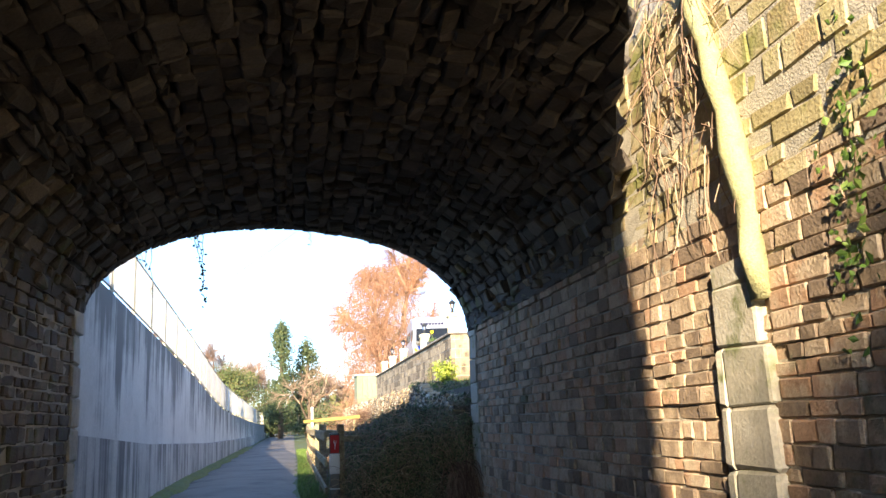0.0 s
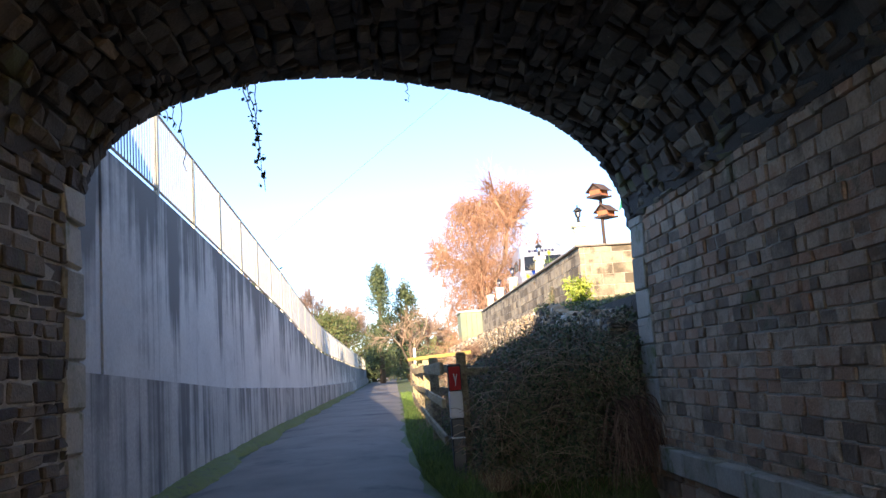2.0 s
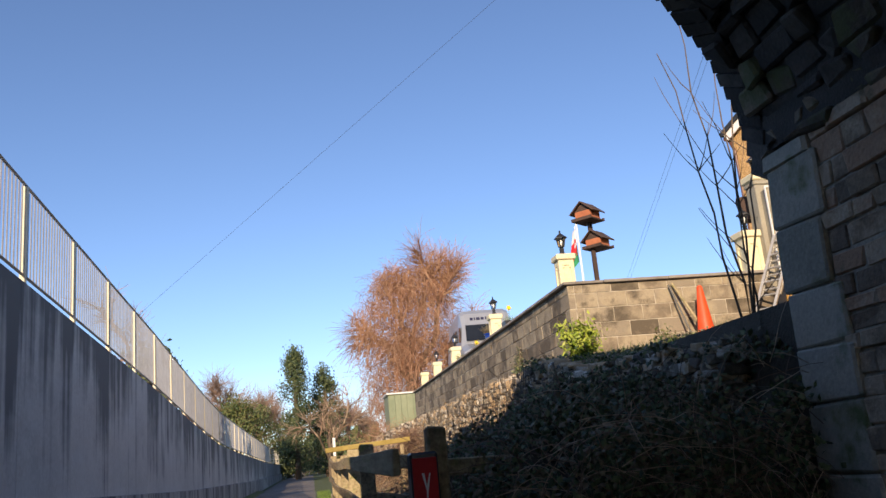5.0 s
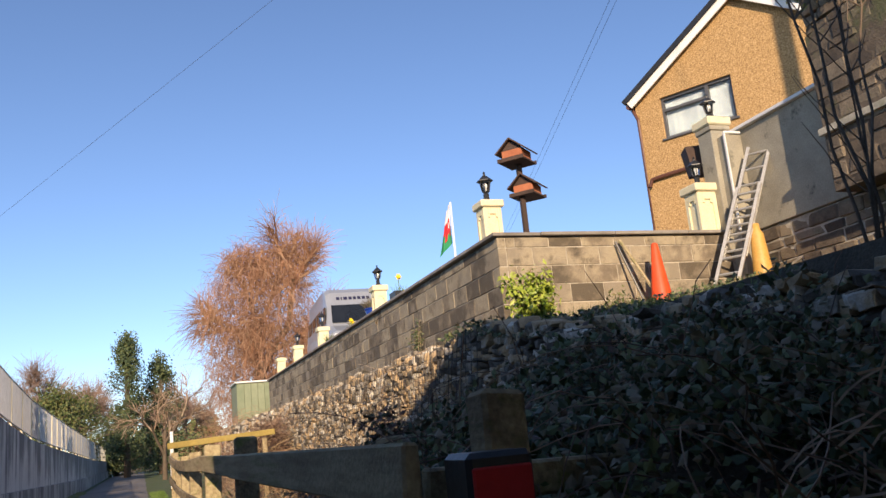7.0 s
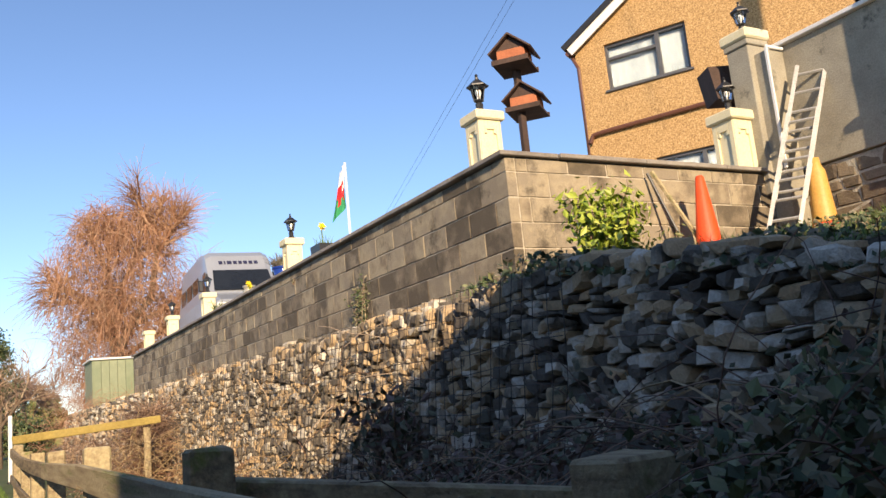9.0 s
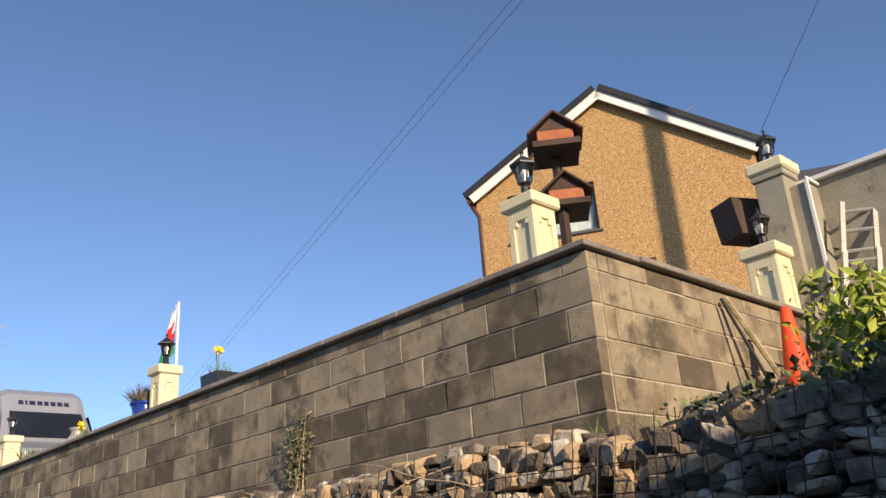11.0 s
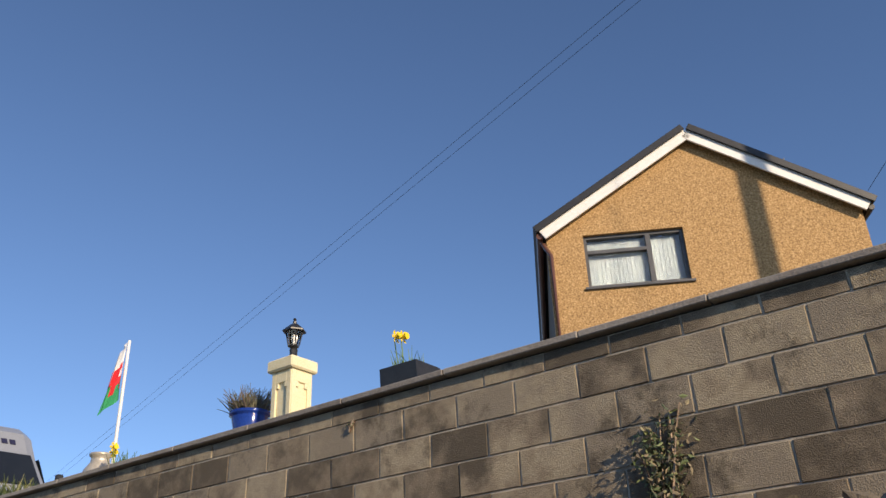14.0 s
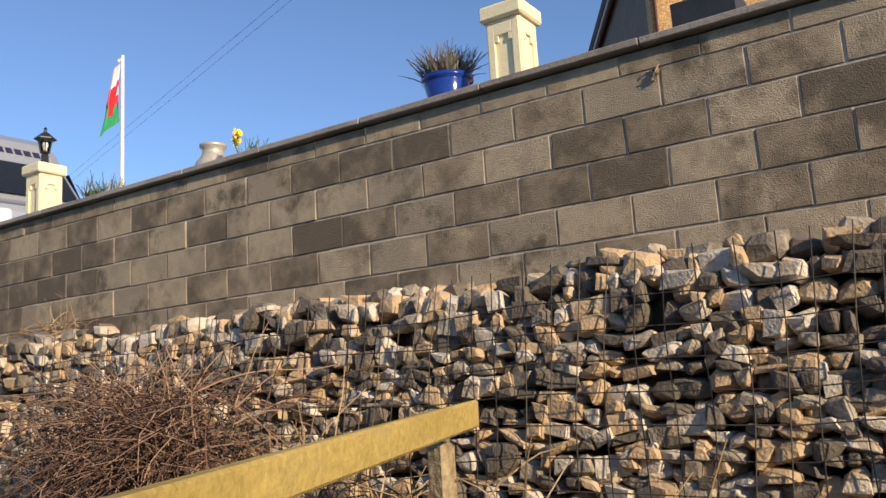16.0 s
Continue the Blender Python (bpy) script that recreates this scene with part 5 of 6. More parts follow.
def scatter_blades(name, count, place, mat, h, label, cat, seed, lean=0.35, w=0.004, droop=0.12):
    rng = random.Random(seed)
    V, F = [], []
    for _ in range(count):
        x, y, z = place(rng)
        d = Vector((rng.gauss(0, lean), rng.gauss(0, lean), 1)).normalized()
        s = Vector((rng.gauss(0, 1), rng.gauss(0, 1), 0)).normalized() * w
        p = Vector((x, y, z))
        ln = h * rng.uniform(0.5, 1.3)
        q = p + d * ln * 0.55
        e = q + (d + Vector((rng.gauss(0, 0.3), rng.gauss(0, 0.3), -droop * 3))).normalized() * ln * 0.5
        n = len(V)
        V += [tuple(p - s), tuple(p + s), tuple(q + s * 0.7), tuple(q - s * 0.7), tuple(e)]
        F += [[n, n + 1, n + 2, n + 3], [n + 3, n + 2, n + 4]]
    return tagged(part(name, (V, F), mat), label, cat, kind="stuff")


def verge_spot(rng):
    y = 8.0 + 6.4 * rng.random()
    a = path_right(y)
    x = a + 0.02 + abs(rng.gauss(0, 0.33))
    return x, y, ground_z(y) - ditch_depth(x, y) - 0.02


def lawn_spot(rng):
    y = 14.8 + 32 * rng.random() ** 1.5
    return path_right(y) + rng.uniform(0.02, 0.55), y, ground_z(y) - 0.02


def near_verge(rng):
    y = 2 + 6 * rng.random()
    x = path_right(y) + 0.03 + abs(rng.gauss(0, 0.12))
    return x, y, ground_z(y) - ditch_depth(x, y) - 0.02


scatter_blades("verge_grass", 9000, verge_spot, M_GRASS, 0.17, "tufted green grass on the ditch edge", "grass", 41)
scatter_blades("verge_grass", 900, near_verge, M_GRASS, 0.1, "sparse green grass on the ditch edge", "grass", 42)
scatter_blades("lawn_grass", 9000, lawn_spot, M_GRASS, 0.1, "short bright green grass beside the path", "grass", 43)


def ditch_end_spot(rng):
    y = 13.5 - 2.0 * rng.random() ** 1.6
    x = rng.uniform(0.9, 2.9 - 0.55 * (13.5 - y))
    return x, y, ground_z(y) - ditch_depth(x, y) - 0.02


scatter_blades("ditch_grass", 3600, ditch_end_spot, M_GRASS, 0.14, "ragged green grass at the ditch end", "grass", 48, 0.6)
scatter_blades("ditch_grass", 1200, ditch_end_spot, M_DRY, 0.16, "dry tan grass at the ditch end", "grass", 49, 0.8)


def sedge_spot(rng):
    a, q = rng.uniform(0, 6.28), 0.28 * math.sqrt(rng.random())
    cx, cy = rng.choice(((1.15, 12.6), (1.4, 12.3), (1.0, 13.1), (1.55, 11.7)))
    return cx + q * math.cos(a), cy + q * math.sin(a), ground_z(cy) - ditch_depth(cx, cy) + 0.05


scatter_blades("sedge", 1500, sedge_spot, M_DRY, 0.3, "tan and green sedge tussocks by the ditch", "sedge", 44, 0.5, 0.005, 0.25)
scatter_blades("dead_reeds", 130, lambda r: (r.uniform(1.5, 2.7), r.uniform(9.5, 13.2), -0.32), M_DRY, 0.26, "thin dead reeds standing in the water", "reed", 45, 0.3)


def ledge_spot(rng):
    x, y = rng.uniform(3.0, 7.2), rng.uniform(14.2, 20.5)
    return x, y, lower_terrace_z(x, y) - 0.02


scatter_blades("ledge_grass", 9000, ledge_spot, M_GRASS, 0.17, "rough green grass on the ledge", "grass", 46, 0.6)
scatter_blades("ledge_grass", 1600, lambda r: (r.uniform(3.05, 3.9), r.uniform(20.5, 40), 2.25), M_DRY, 0.13, "thin dry grass on the wall's ledge", "grass", 47, 0.5)


def dead_clump(name, cx, cy, z0, z1, rx, ry, n, mat, label, seed, length=0.6):
    rng = random.Random(seed)
    paths = []
    for _ in range(n):
        p = (cx + rng.gauss(0, rx), cy + rng.gauss(0, ry), rng.uniform(z0, z1))
        paths.append(arc_path(p, (rng.gauss(0, 0.6), rng.gauss(0, 0.7), rng.uniform(-0.3, 1.0)), length * rng.uniform(0.4, 1.3), 0.15, 5, rng, 0.16))
    tagged(part(name, stems(paths, 0.0042, 0.002), mat), label, "dead plants", kind="stuff")


dead_clump("dead_stems", 2.38, 28.55, 0.8, 1.92, 0.09, 0.4, 2200, M_DEAD, "tangle of dead brown stems against the rubble wall", 51, 0.45)
dead_clump("dead_stems", 2.2, 24.5, 0.5, 1.2, 0.2, 1.6, 420, M_DRY, "straw-coloured dead stems along the rubble wall", 52, 0.5)
dead_clump("dead_stems", 2.0, 27.0, 0.9, 1.5, 0.15, 0.4, 260, M_DRY, "straw-coloured dead stems over the rail", 53, 0.6)
dead_clump("dead_stems", 2.3, 34.0, 0.5, 1.5, 0.25, 2.5, 900, M_DEAD, "reddish dead shrubs at the wall's foot", 54, 0.7)
dead_clump("dry_tuft", 3.85, 31.6, 2.35, 2.6, 0.08, 0.22, 160, M_DRY, "dry tan plant tuft on the ledge", 55, 0.3)
dead_clump("dead_stems", 3.2, 43.0, 1.2, 2.6, 0.7, 2.5, 1200, M_ORANGE_TWIG, "orange dead bracken beyond the wall", 56, 0.9)
dead_clump("twine_stems", 2.62, 20.8, 1.2, 2.2, 0.06, 1.3, 36, M_TWIG, "thin vine stems hanging on the rubble", 57, 0.45)


def ledge_ivy():
    rng = random.Random(58)
    P, N = [], []
    while len(P) < 15000:
        x, y = 2.75 + 4.6 * rng.random() ** 1.3, 13.45 + 6.2 * rng.random() ** 1.2
        clump = 0.5 + 0.5 * math.sin(x * 3.1 + 1.7 * math.sin(y * 2.3)) * math.sin(y * 2.9 + x)
        if rng.random() > 0.25 + 0.75 * clump:
            continue
        lift = (0.28 if y < 15 else 0.16) * clump
        P.append((x, y, lower_terrace_z(x, y) + lift * rng.random() + 0.01))
        N.append((-0.4, -0.5, 0.8))
    tagged(part("ledge_ivy", leaves(P, N, 0.024, rng), M_IVY), "dark ivy and weeds spreading over the earth ledge", "ivy", kind="stuff")


ledge_ivy()

# ---- ledge shrubs ----
def leafy_shrub(name, at, r, h, n, mat, seed, label, size=0.03, stemsn=14, lean=0.5):
    rng = random.Random(seed)
    s = thing(name, at, label, "shrub")
    P, N, paths = [], [], []
    for _ in range(stemsn):
        path = arc_path((rng.gauss(0, r * 0.15), rng.gauss(0, r * 0.15), -0.05), (rng.gauss(0, lean * 0.5), rng.gauss(0, lean), 1), h * rng.uniform(0.7, 1.1), 0.03, 6, rng, 0.24 * lean)
        paths.append(path)
        for _ in range(n // stemsn):
            k = rng.uniform(0.25, 1) * 6
            i = min(5, int(k))
            p = Vector(path[i]).lerp(Vector(path[i + 1]), k - i)
            q = Vector((rng.gauss(0, 1), rng.gauss(0, 1), rng.gauss(0, 0.7)))
            P.append(p + q * r * 0.22); N.append(q + Vector((0, 0, 0.6)))
    tagged(part("stem_run", stems(paths, 0.008, 0.004), M_TWIG, s), kind="stuff")
    part("leaves", leaves(P, N, size, rng, 0.45), mat, s)
    return s


leafy_shrub("shrub", (3.6, 19.0, 2.3), 0.34, 0.62, 1300, M_LIME, 61, "bright yellow-green leafy shrub on the ledge", 0.035, 12, 0.34)
leafy_shrub("shrub", (5.2, 20.1, 2.45), 0.25, 0.45, 500, M_HEDGE, 62, "small dark green spiky plant by the wall", 0.03)
leafy_shrub("shrub", (2.2, 19.6, 1.35), 0.4, 0.5, 320, M_BRAMBLE, 63, "sprawling bramble spray with dark leaves", 0.04)
iv = leafy_shrub("climbing_ivy", (4.0, 23.95, 2.45), 0.16, 0.72, 700, M_IVY, 64, "dark ivy climbing up the block wall", 0.022, 8, 0.13)
leafy_shrub("wall_plant", (7.2, 18.2, 5.85), 0.5, 0.5, 500, M_HEDGE, 65, "green ferny plant growing on the wall top", 0.04)
leafy_shrub("wall_plant", (4.02, 26.3, 3.5), 0.06, 0.09, 40, M_IVY, 66, "small weed in a wall joint", 0.012, 5, 0.4)

# ---- sapling beside the bridge ----
sapl = thing("sapling", (3.7, 15.25, 1.75), "thin bare multi-stemmed sapling on the bank", "tree")
rng = random.Random(71)
paths, side = [], []
for (tx, tz, x0) in ((-0.12, 3.4, 0.0), (-0.3, 2.9, -0.02), (0.3, 3.3, 0.05), (0.12, 3.0, 0.08), (0.5, 2.6, 0.06)):
    path = []
    for i in range(9):
        u = i / 8
        path.append((x0 + tx * u ** 1.6 + rng.gauss(0, 0.015), rng.gauss(0, 0.02) + 0.1 * u, -0.1 + (tz + 0.1) * u))
    paths.append(path)
    for k in range(4):
        i = rng.randint(2, 6)
        side.append(arc_path(path[i], (rng.choice((-1, -1, 1)), rng.gauss(0, 0.4), 1.3), rng.uniform(0.3, 0.8), -0.05, 6, rng, 0.06))
for p in paths:
    part("stem", stems([p], 0.013, 0.004, 6), M_BARK, sapl)
for p in side:
    part("branch", stems([p], 0.005, 0.002, 4), M_BARK, sapl)


# ---- ivy strands hanging in the bridge's mouth ----
def ivy_strand(x, y, top, bottom, seed, leafy=26):
    rng = random.Random(seed)
    s = thing("ivy_strand", (x, y, top), "thin ivy strand hanging from the arch", "ivy", "ivy strands")
    path = [(rng.gauss(0, 0.012) + 0.14 * (i / 12) * (1 if leafy > 10 else 0.2), rng.gauss(0, 0.012), 0.15 - (top + 0.15 - bottom) * i / 12) for i in range(13)]
    part("stem", tube(path, [0.007 - 0.0003 * i for i in range(13)], 4), M_TWIG, s)
    P = []
    for _ in range(leafy):
        k = rng.uniform(1, 11.5); i = int(k)
        P.append(Vector(path[i]).lerp(Vector(path[i + 1]), k - i) + Vector((rng.gauss(0, 0.03), rng.gauss(0, 0.03), 0)))
    part("leaves", leaves(P, [(0, -1, 0.3)] * len(P), 0.026, rng, 0.7, 0.5), M_IVY, s)


for k, (x, z0, z1, lf) in enumerate(((-1.12, 4.1, 3.05, 34), (-1.16, 4.1, 3.4, 16), (-1.05, 4.12, 3.55, 10), (-1.64, 3.95, 3.2, 3), (-1.85, 3.85, 3.6, 14), (-1.7, 3.92, 3.55, 6), (0.35, 4.2, 4.08, 1))):
    ivy_strand(x, far_y(x) + 0.03, z0, z1, 80 + k, lf)

# ---- ivy trunk and stems on the wing wall before the bridge ----
tk = thing("ivy_vine", (2.86, 4.74, 2.2), "pale mossy ivy trunk clinging to the wing wall", "ivy")
part("trunk", tube([(0.05, -0.08, 0), (0.03, -0.07, 0.3), (0.05, -0.03, 0.6), (0.0, -0.03, 0.95), (0.03, 0.05, 1.25), (0.0, 0.1, 1.5), (0.04, 0.22, 1.8), (0.02, 0.3, 2.05), (0.05, 0.4, 2.4), (0.06, 0.52, 3.2)], [0.07, 0.085, 0.075, 0.095, 0.075, 0.085, 0.07, 0.08, 0.065, 0.06], 9), surface("mossy_pale_bark", [(0.3, 0.28, 0.15), (0.42, 0.4, 0.2), (0.25, 0.25, 0.12)], scale=5, bump=0.8, vary=0), tk, smooth=True)
rng = random.Random(91)
paths = [arc_path((-0.0, rng.uniform(0.1, 1.3), rng.uniform(0.9, 2.6)), (rng.gauss(-0.02, 0.06), rng.gauss(-0.1, 0.4), rng.gauss(-0.4, 0.7)), rng.uniform(0.3, 0.9), 0.1, 7, rng, 0.13) for _ in range(120)]
part("tangle", stems(paths, 0.005, 0.0025, 4), M_TWIG, tk, "dry tangled stems")
P = [(2.9 + rng.gauss(0, 0.02), 3.6 + 0.25 * rng.gauss(0, 0.35) + 0.25 * k, 3.2 - 1.1 * k + rng.gauss(0, 0.2)) for k in (0, 0.3, 0.6, 0.9) for _ in range(40)]
tagged(part("wall_ivy", leaves(P, [(-1, 0, 0)] * len(P), 0.03, rng, 0.7, 0.4), M_GRASS), "green ivy sprays on the sunlit wing wall", "ivy", kind="stuff")


# ---- trees beyond ----
def willow():
    rng = random.Random(101)
    t = thing("willow_tree", (5.8, 56, ground_z(56)), "large bare willow with dense orange-brown hanging twigs", "tree")
    limbs, tips = branching((0, 0, -0.3), 17.8, rng, 0.6, 4, 3, 0.42, 0.0, (0.04, 0, 1), 0.27, 0.73)
    part("trunk", join([tube(p, [a + (b - a) * i / 4 for i in range(5)], 6, False) for p, a, b in limbs if a > 0.15]), M_BARK, t, smooth=True)
    fine = [tube(p, [max(0.02, a + (b - a) * i / 4) for i in range(5)], 4, False) for p, a, b in limbs if a <= 0.15]
    paths = []
    for e, d in tips:
        for _ in range(40):
            dd = (d * 0.7 + Vector((rng.gauss(0, 0.6), rng.gauss(0, 0.6), rng.gauss(0.1, 0.4)))).normalized()
            low = 1.0 if e.z > 8.5 else 2.0
            paths.append(arc_path(e - d * rng.uniform(0, 1.2), dd, rng.uniform(0.7, 1.7) * (1 if low == 1 else 1.2), 0.05 if low == 1 else 0.22, 5, rng, 0.12))
    part("crown", join(fine + [stems(paths, 0.012, 0.006)]), M_ORANGE_TWIG, t, "fine orange-brown twigs")
    # hanging curtain that reaches the ground
    curtain = []
    for _ in range(8600):
        a = rng.uniform(0, 6.28)
        z = rng.uniform(2.0, 11.6)
        r = interp([(0, 1.4), (3, 2.0), (5, 3.0), (8, 3.3), (10, 2.6), (12, 1.1)], z) * math.sqrt(rng.random())
        curtain.append(arc_path((0.3 + r * math.cos(a), r * math.sin(a), z), (rng.gauss(0, 0.4), rng.gauss(0, 0.4), rng.gauss(0, 0.5)), rng.uniform(0.6, 1.5), 0.3, 5, rng, 0.1))
    part("twig_curtain", stems(curtain, 0.012, 0.007), M_ORANGE_TWIG, t, "drooping orange twigs")


willow()
bare_tree("bare_tree", (1.4, 66, ground_z(66)), 10, 111, "slender bare brown tree behind the path", M_TWIG, spread=0.7, levels=4, twigs=5, twig_len=0.8, twig_r=0.012, r=0.16)
bare_tree("bare_tree", (-4.9, 40, 2.2), 8.3, 112, "pale bare tree on the bank above the wall", M_PALE_TWIG, spread=0.6, levels=4, twigs=4, twig_len=0.7, twig_r=0.009, r=0.14)
for k, (x, y, h) in enumerate(((-7.0, 88, 9.5), (-10.0, 92, 10), (-4.4, 95, 10), (4.5, 100, 11), (-12.5, 86, 8.5), (1.0, 104, 10), (-8.6, 98, 10.5))):
    bare_tree("bare_tree", (x, y, ground_z(y) + (2 if x < -3 else 0)), h, 120 + k, "bare pinkish-brown winter tree far along the path", M_PALE_TWIG, spread=0.75, levels=4, split=3, twigs=20, twig_len=1.4, twig_r=0.016, r=0.18)


def evergreen(name, at, h, prof, n, mat, seed, label, size=0.22):
    rng = random.Random(seed)
    t = thing(name, at, label, "tree")
    part("trunk", tube([(0, 0, -0.2), (0.1, 0, h * 0.5), (0, 0, h * 0.97)], [0.28, 0.2, 0.05], 7), M_BARK, t, smooth=True)
    P, N, br = [], [], []
    for k in range(70):
        z = h * rng.uniform(0.08, 0.95)
        a = rng.uniform(0, 6.28)
        r = interp(prof, z / h) * rng.uniform(0.6, 1.15)
        e = Vector((r * math.cos(a), r * math.sin(a), z + rng.uniform(-0.1, 0.5)))
        br.append([(0, 0, z - 0.4), tuple(e * 0.6 + Vector((0, 0, 0.4 * z))), tuple(e)])
        for _ in range(n // 70):
            u = rng.random() ** 0.5
            p = Vector((e.x * u, e.y * u, z - 0.3 + (e.z - z + 0.3) * u)) + Vector((rng.gauss(0, 0.28), rng.gauss(0, 0.28), rng.gauss(0, 0.3)))
            P.append(p); N.append(p - Vector((0, 0, p.z - 0.3)))
    tagged(part("branch_run", stems([[b[0], b[2]] for b in br], 0.05, 0.02, 4), M_BARK, t), kind="stuff")
    part("crown", leaves(P, N, size, rng, 0.55), mat, t, "dense evergreen foliage")
    return t


CONE = [(0, 1.5), (0.2, 1.8), (0.5, 1.45), (0.8, 0.9), (1, 0.2)]
evergreen("ivy_clad_tree", (-0.9, 82, ground_z(82)), 11.0, CONE, 11000, M_CONIFER, 131, "tall dark ivy-clad tree beside the path", 0.1)
evergreen("ivy_clad_tree", (1.7, 86, ground_z(86)), 9.6, [(0, 1.7), (0.5, 2.0), (0.85, 1.4), (1, 0.3)], 10000, M_CONIFER, 132, "broad ivy-covered tree beside the path", 0.1)
evergreen("evergreen_shrub", (-4.4, 66, 2.6), 3.2, [(0, 2.2), (0.5, 2.0), (1, 0.5)], 7000, M_HEDGE, 133, "green evergreen shrub above the wall", 0.08)
evergreen("evergreen_shrub", (-3.9, 75, 2.0), 4.2, [(0, 2.2), (0.5, 2.4), (1, 0.6)], 7000, M_HEDGE, 134, "green evergreen shrub leaning over the wall", 0.08)
evergreen("evergreen_shrub", (-4.6, 36, 2.9), 2.3, [(0, 0.9), (0.5, 1.0), (1, 0.3)], 1400, M_CONIFER, 135, "dark fir top showing over the railing", 0.1)
evergreen("hedge", (3.4, 78, ground_z(78)), 2.6, [(0, 1.4), (0.6, 1.6), (1, 0.8)], 3000, M_CONIFER, 136, "dark hedge beside the far path", 0.13)
evergreen("hedge", (-2.0, 96, ground_z(96)), 4.0, [(0, 2.6), (0.6, 2.6), (1, 1.0)], 8000, M_CONIFER, 137, "dark hedge closing the far path", 0.12)
evergreen("hedge", (2.6, 110, ground_z(110)), 3.4, [(0, 3.5), (0.6, 3.4), (1, 1.4)], 3600, M_CONIFER, 138, "dark hedge far down the path", 0.22)
# far woods that close the view
rng = random.Random(140)
P, N = [], []
for _ in range(9000):
    x = rng.uniform(-70, 70)
    hgt = 4.0 + 2.2 * math.sin(x * 0.23) + 1.5 * math.sin(x * 0.71 + 1)
    P.append((x, 150 + rng.gauss(0, 2), 0.5 + hgt * rng.random()))
    N.append((0, -1, 0.4))
tagged(part("far_woods", leaves(P, N, 0.9, rng, 0.6), M_HEDGE), "low dull green woods in the distance", "woods", kind="stuff")

# ---- masonry, piece by piece ----
def unit_stones(name, mat, n, seed, jit=0.075, c=0.09):
    rng = random.Random(seed)
    out = []
    for _ in range(n):
        v, f = chamfer_box(1, 1, 1, c * rng.uniform(0.6, 1.3), jit, (0, 0, 0), rng)
        out.append(mesh_of(name, v, f, mat))
    return out


def courses(y0, y1, z0, z1, hr, wr, rng, gap=0.012):
    """Uneven courses: (y, z, width, height) for each stone."""
    z = z0
    while z < z1 - 0.03:
        h = rng.uniform(*hr)
        if z + h > z1 - 0.05:
            h = z1 - z
        y = y0 - rng.uniform(0, 0.1)
        while y < y1 - 0.02:
            w = rng.uniform(*wr)
            if y + w > y1 - 0.08:
                w = y1 - y
            yield y + w / 2, z + h / 2, max(0.03, w - gap), max(0.03, h - gap)
            y += w
        z += h


def lay(parent, stones, face, mat, meshes, is_part, rng, depth=0.16, proud=0.02, side=-1, tilt=0.02, name="stone", rest="stone_run"):
    """Lay stones against the plane x = face(z); side -1 looks to -x."""
    joined = []
    o = parent.matrix_basis.translation
    for y, z, w, h in stones:
        d = depth * rng.uniform(0.8, 1.2)
        x = face(z) + side * (rng.uniform(-proud, proud)) - side * d / 2
        m = Matrix.Translation((x - o.x, y - o.y, z - o.z)) @ Euler((rng.gauss(0, tilt), rng.gauss(0, tilt), rng.gauss(0, tilt))).to_matrix().to_4x4() @ Matrix.Diagonal((d, w, h, 1))
        if is_part(y, z):
            ob = new(name, rng.choice(meshes))
            ob.parent = parent
            ob.matrix_basis = m
        else:
            me = rng.choice(meshes)
            joined.append(([tuple(m @ v.co) for v in me.vertices], [list(p.vertices) for p in me.polygons]))
    if joined:
        tagged(part(rest, join(joined), mat, parent), kind="stuff")


rng = random.Random(201)
brown = unit_stones("stone", M_STONE, 18, 202, 0.045, 0.07)
dark = unit_stones("stone", M_STONE_DARK, 10, 204)
pale = unit_stones("stone", M_STONE_PALE, 8, 203, 0.03, 0.06)
# right side wall of the bridge
lay(wall_right, courses(-6, 12.95, 0.40, SPRING + 0.12, (0.075, 0.15), (0.12, 0.38), rng, 0.009), lambda z: XR, M_STONE, brown, lambda y, z: 10.0 < y and z < 2.4, rng, 0.16, 0.014, tilt=0.012)
lay(wall_right, courses(12.95, 13.4, 0.40, SPRING + 0.1, (0.3, 0.42), (0.44, 0.5), rng), lambda z: XR - 0.02, M_STONE_PALE, pale, lambda y, z: True, rng, 0.3, 0.008, name="quoin")
lay(wall_right, courses(-6, 13.4, 0.14, 0.39, (0.25, 0.25), (0.55, 1.1), rng), lambda z: XR - 0.09, M_STONE_PALE, pale, lambda y, z: True, rng, 0.2, 0.008, tilt=0.006, name="ledge_stone")
lay(wall_right, courses(-6, 13.4, -0.7, 0.135, (0.14, 0.22), (0.25, 0.5), rng), lambda z: XR - 0.03, M_STONE, brown, lambda y, z: False, rng, 0.16, 0.02, rest="footing_stone_run")
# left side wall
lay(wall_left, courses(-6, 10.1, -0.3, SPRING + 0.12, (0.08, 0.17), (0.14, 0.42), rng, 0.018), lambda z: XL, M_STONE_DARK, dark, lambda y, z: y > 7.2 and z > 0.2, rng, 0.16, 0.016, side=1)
lay(wall_left, courses(10.1, 10.45, -0.3, SPRING + 0.1, (0.26, 0.4), (0.34, 0.36), rng), lambda z: XL + 0.015, M_STONE_PALE, pale, lambda y, z: True, rng, 0.4, 0.01, side=1, name="quoin")
